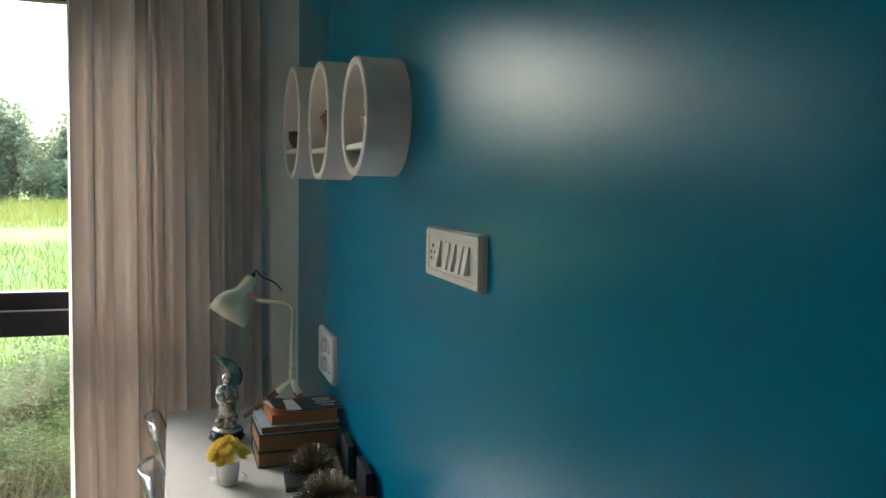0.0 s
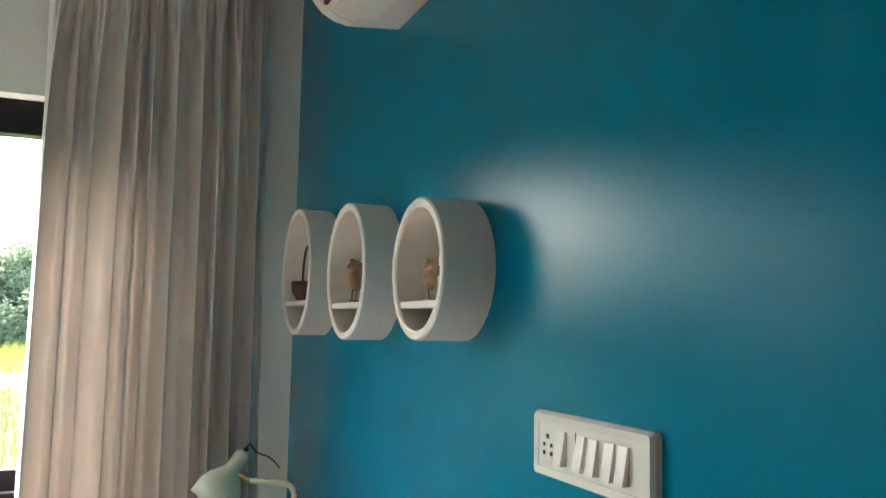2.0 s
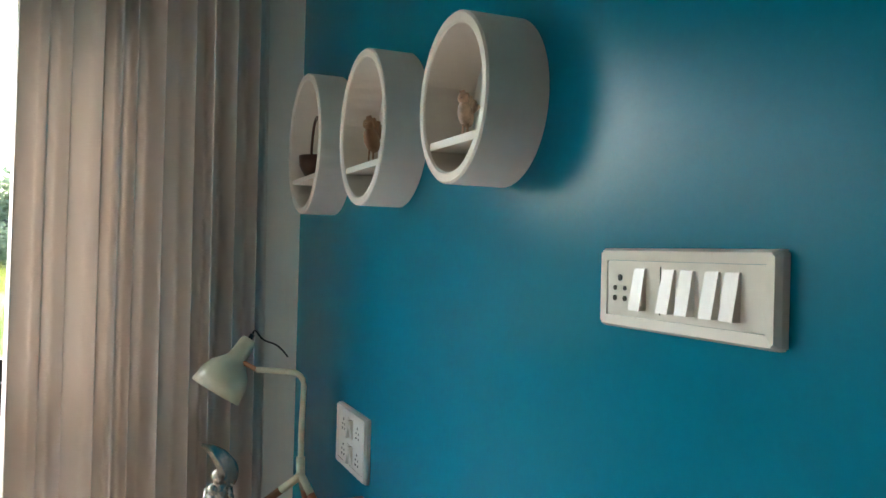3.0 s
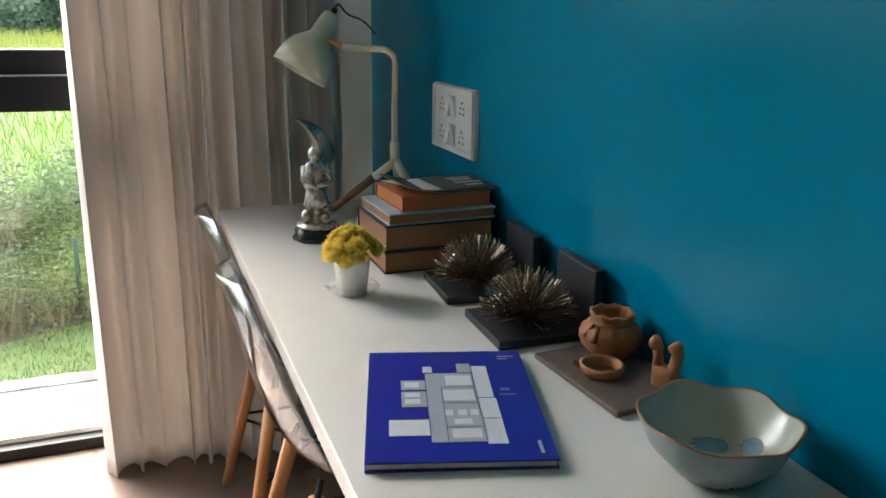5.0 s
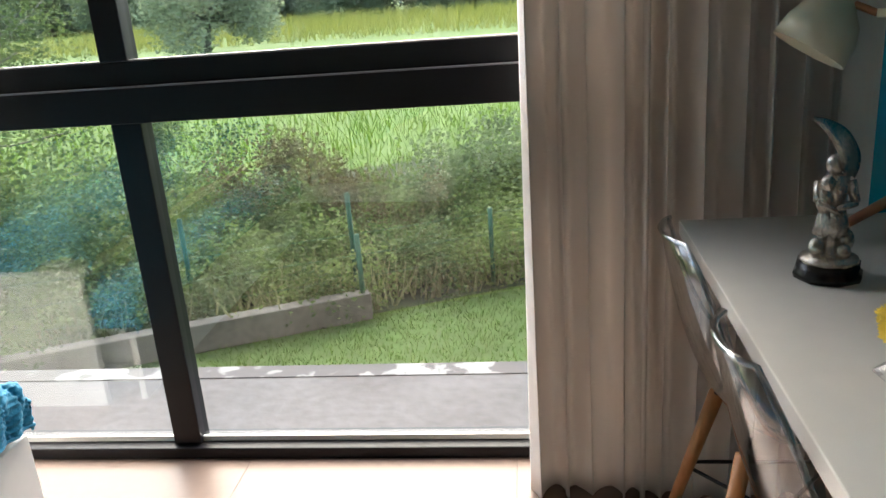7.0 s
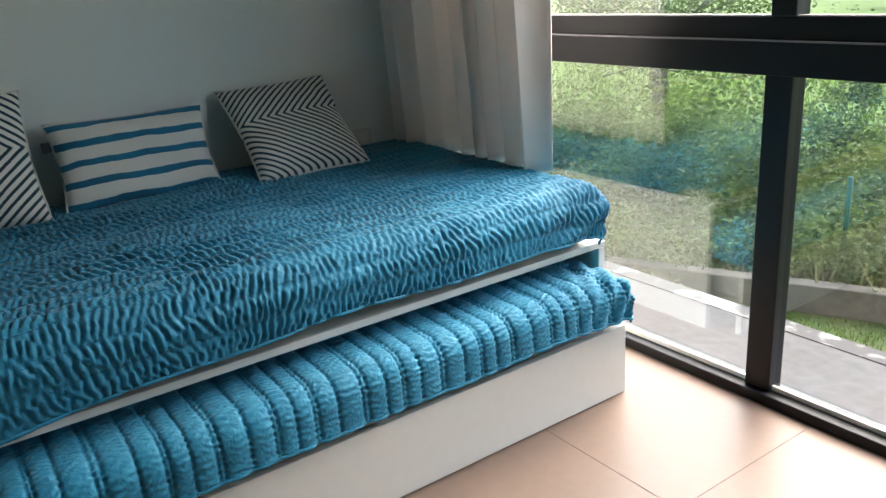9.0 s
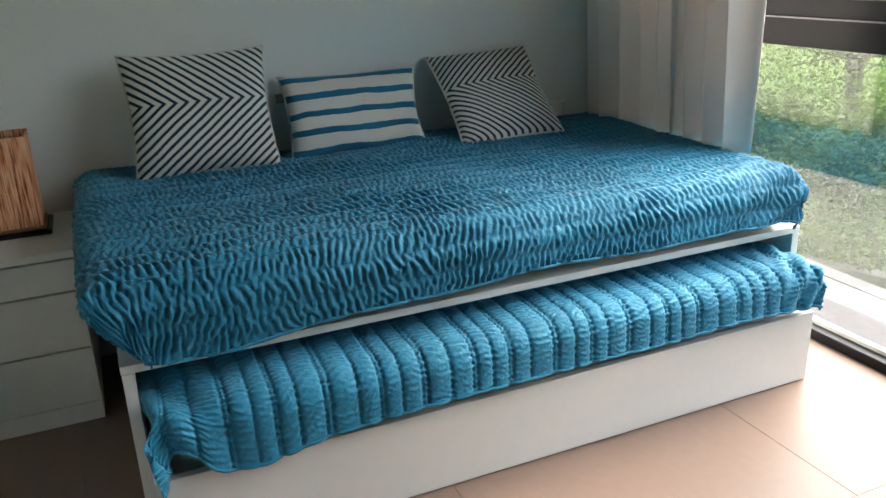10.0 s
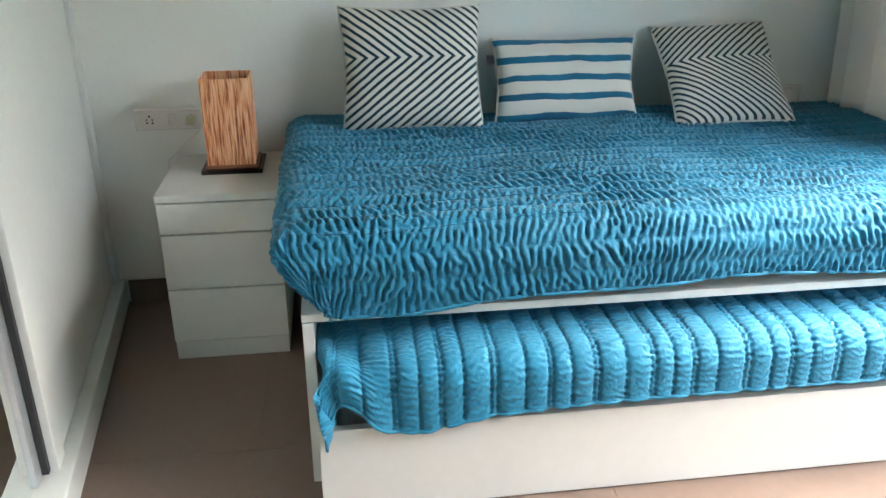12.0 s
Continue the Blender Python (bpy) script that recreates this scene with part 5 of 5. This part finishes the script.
for c in range(230):
    a, d = rng.uniform(-7, 7), 0.12 + 1.9 * rng.rand() ** 1.4
    hgt, rad, k = rng.uniform(0.3, 0.6), rng.uniform(0.16, 0.3), 260
    q = rng.normal(size=(k, 3))
    q /= np.linalg.norm(q, axis=1, keepdims=True)
    q *= rng.uniform(0.3, 1.0, (k, 1)) ** 0.5
    b = along(a, d)
    pts.append(np.array([b.x, b.y, -1.0 + hgt * 0.48]) + q * np.array([rad, rad, hgt * 0.6]))
    szs.append(rng.uniform(0.025, 0.05, k))
V, F = leaves(np.concatenate(pts), np.concatenate(szs), rng)
tagged(leaf_object("undergrowth", V, F, BUSH), "dense wild green undergrowth along the lawn's edge", "undergrowth", "", "stuff")


def blades(k, place, hmin, hmax, rng):
    base = np.array([place() for _ in range(k)])
    a = rng.uniform(0, math.tau, k)
    h = rng.uniform(hmin, hmax, k)
    side = np.stack([np.cos(a), np.sin(a), 0 * a], 1) * np.minimum(h * 0.09, 0.005 + h * 0.018)[:, None]
    tip = base + np.stack([rng.normal(0, 0.35, k) * h, rng.normal(0, 0.35, k) * h, h], 1)
    return np.stack([base - side, base + side, tip], 1).reshape(-1, 3), np.arange(3 * k).reshape(-1, 3)


def on_lawn():
    while True:
        x, y = rng.uniform(-4.5, 1.0), rng.uniform(0.9, 4.6)
        if (Vector((x, y, 0)) - Vector((E0.x, E0.y, 0))).dot(N) < 0.05:
            return (x, y, -1.0)


def in_weeds():
    a = rng.uniform(-9, 9)
    return tuple(along(a, 0.1 + 3.6 * rng.rand() ** 1.3))


V, F = blades(12000, in_weeds, 0.15, 0.48, rng)
tagged(leaf_object("weed_stalks", V, F, DRY), "thin green and half-dry stalks in the undergrowth", "weeds", "", "stuff")
V, F = blades(26000, on_lawn, 0.02, 0.05, rng)
tagged(leaf_object("lawn_grass", V, F, GRASS), "short bright green lawn grass", "grass", "", "stuff")
V, F = blades(42000, lambda: tuple(along(rng.uniform(-14, 22), 2.4 + 22 * rng.rand() ** 1.6)), 0.12, 0.36, rng)
tagged(leaf_object("field_grass", V, F, MEADOW), "tall light green field grass", "grass", "", "stuff")

REED = leaf_mat("yellowing reeds", (0.17, 0.2, 0.04), (0.3, 0.3, 0.08))
V, F = blades(16000, lambda: (rng.uniform(-34, 16), rng.uniform(38, 66), -1.0), 0.5, 1.15, rng)
tagged(leaf_object("reeds", V, F, REED), "tall yellowing reeds before the far trees", "grass", "", "stuff")


def tree(seed, h, spread):
    ob = thing("tree")
    rng = np.random.RandomState(seed)
    part("trunk", pipe([(0, 0, 0), (0.1, 0.05, h * 0.25), (0.05, 0, h * 0.6)], 0.035 * h, 8), MOSSY, ob, smooth=True)
    cs, ss = [], []
    for k in range(20):
        a, e = rng.uniform(0, math.tau), rng.uniform(0.0, 1.0)
        c = np.array([spread * math.cos(a) * rng.rand() ** 0.5, spread * math.sin(a) * rng.rand() ** 0.5, h * (0.1 + 0.72 * e)])
        part("limb", rod((0.05, 0, h * 0.3), tuple(c), 0.012 * h, 0.004 * h, 6), MOSSY, ob)
        m = 700
        q = rng.normal(size=(m, 3))
        q /= np.linalg.norm(q, axis=1, keepdims=True)
        cs.append(c + q * rng.uniform(0.4, 1, (m, 1)) * np.array([0.42, 0.42, 0.32]) * spread)
        ss.append(rng.uniform(0.026, 0.055, m) * h)
    V, F = leaves(np.concatenate(cs), np.concatenate(ss), rng)
    leaf_object("crown", V, F, HAZED_TREE, ob)
    return tagged(ob, "leafy green tree at the far edge of the field", "tree", "trees beyond the field")


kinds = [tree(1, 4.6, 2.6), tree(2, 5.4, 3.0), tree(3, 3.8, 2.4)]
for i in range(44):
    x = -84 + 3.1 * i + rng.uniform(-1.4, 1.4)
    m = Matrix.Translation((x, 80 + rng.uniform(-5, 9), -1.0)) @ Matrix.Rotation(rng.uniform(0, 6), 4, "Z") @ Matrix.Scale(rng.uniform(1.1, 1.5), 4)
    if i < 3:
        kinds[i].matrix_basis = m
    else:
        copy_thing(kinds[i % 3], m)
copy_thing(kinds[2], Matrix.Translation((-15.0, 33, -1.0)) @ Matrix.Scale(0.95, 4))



def shrub(x, y, h, spread, seed, material, label, clumps=26, leaf=0.05, gnarled=True):
    """An open bush or small tree: a forked trunk, thin crooked limbs and clumps of leaves with gaps."""
    ob = thing("tree" if gnarled else "bush", (x, y, -1.0))
    rng = np.random.RandomState(seed)
    fork = Vector((rng.normal(0, 0.1), rng.normal(0, 0.1), h * (0.35 if gnarled else 0.12)))
    part("trunk", pipe([(0, 0, 0), tuple(fork * 0.5 + Vector((0.04, 0, 0))), tuple(fork)], 0.02 * h, 8), MOSSY, ob, smooth=True)
    cs, ss = [], []
    for k in range(clumps):
        a, e = rng.uniform(0, math.tau), rng.rand()
        rad = spread * math.sqrt(rng.rand())
        c = Vector((rad * math.cos(a), rad * math.sin(a), h * ((0.3 if gnarled else 0.12) + (0.7 if gnarled else 0.85) * e * (1 - 0.35 * rad / spread))))
        mid = fork.lerp(c, 0.55) + Vector((rng.normal(0, 0.08), rng.normal(0, 0.08), rng.normal(0, 0.06)))
        part("limb", pipe([tuple(fork), tuple(mid), tuple(c)], 0.0035 * h, 5), MOSSY, ob, smooth=True)
        m = int(430 * rng.uniform(0.5, 1.3))
        q = rng.normal(size=(m, 3)) * np.array([0.2, 0.2, 0.15]) * spread
        cs.append(np.array(c) + q)
        ss.append(rng.uniform(0.6, 1.3, m) * leaf)
    V, F = leaves(np.concatenate(cs), np.concatenate(ss), rng)
    leaf_object("crown", V, F, material, ob)
    return tagged(ob, label, "tree" if gnarled else "bush")


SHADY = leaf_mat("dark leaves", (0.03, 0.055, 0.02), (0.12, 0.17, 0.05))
PALE = leaf_mat("pale leaves", (0.09, 0.13, 0.06), (0.22, 0.28, 0.14))
RUSTY = leaf_mat("withered leaves", (0.06, 0.05, 0.025), (0.18, 0.16, 0.08))
shrub(-6.9, 5.6, 3.0, 1.5, 51, SHADY, "dark leafy tree with bare crooked branches near the house")
shrub(-8.3, 7.4, 3.4, 1.7, 52, SHADY, "dark leafy tree beside the overgrown field edge")
shrub(-4.6, 6.0, 1.35, 0.8, 53, SHADY, "dense dark green bush in the undergrowth", 20, 0.045, False)
shrub(-3.3, 5.6, 1.0, 0.7, 54, RUSTY, "half-withered brown bush in the undergrowth", 16, 0.04, False)
shrub(-1.2, 5.9, 1.15, 0.75, 55, PALE, "pale green bush in the undergrowth", 18, 0.05, False)
shrub(-0.1, 6.3, 1.5, 0.9, 56, PALE, "tall pale green bush in the undergrowth", 20, 0.05, False)
shrub(-2.2, 5.2, 0.75, 0.6, 57, RUSTY, "low brown bush in the undergrowth", 14, 0.035, False)

# ---- floor tiles ----
TX_, TY_ = 0.74, 0.86
for i in range(6):
    for j in range(8):
        cx, cy = -3.4 + TX_ * i, -5.33 + TY_ * j
        x0, x1 = max(cx - TX_ / 2 + 0.0006, XW + 0.0005), min(cx + TX_ / 2 - 0.0006, -0.0005)
        y0, y1 = max(cy - TY_ / 2 + 0.0006, YB + 0.0005), min(cy + TY_ / 2 - 0.0006, -0.036)
        if x1 - x0 > 0.02 and y1 - y0 > 0.02:
            part("tile", box(x0, x1, y0, y1, -0.008, 0.0, 0.0006, segments=1), TILE, floor)
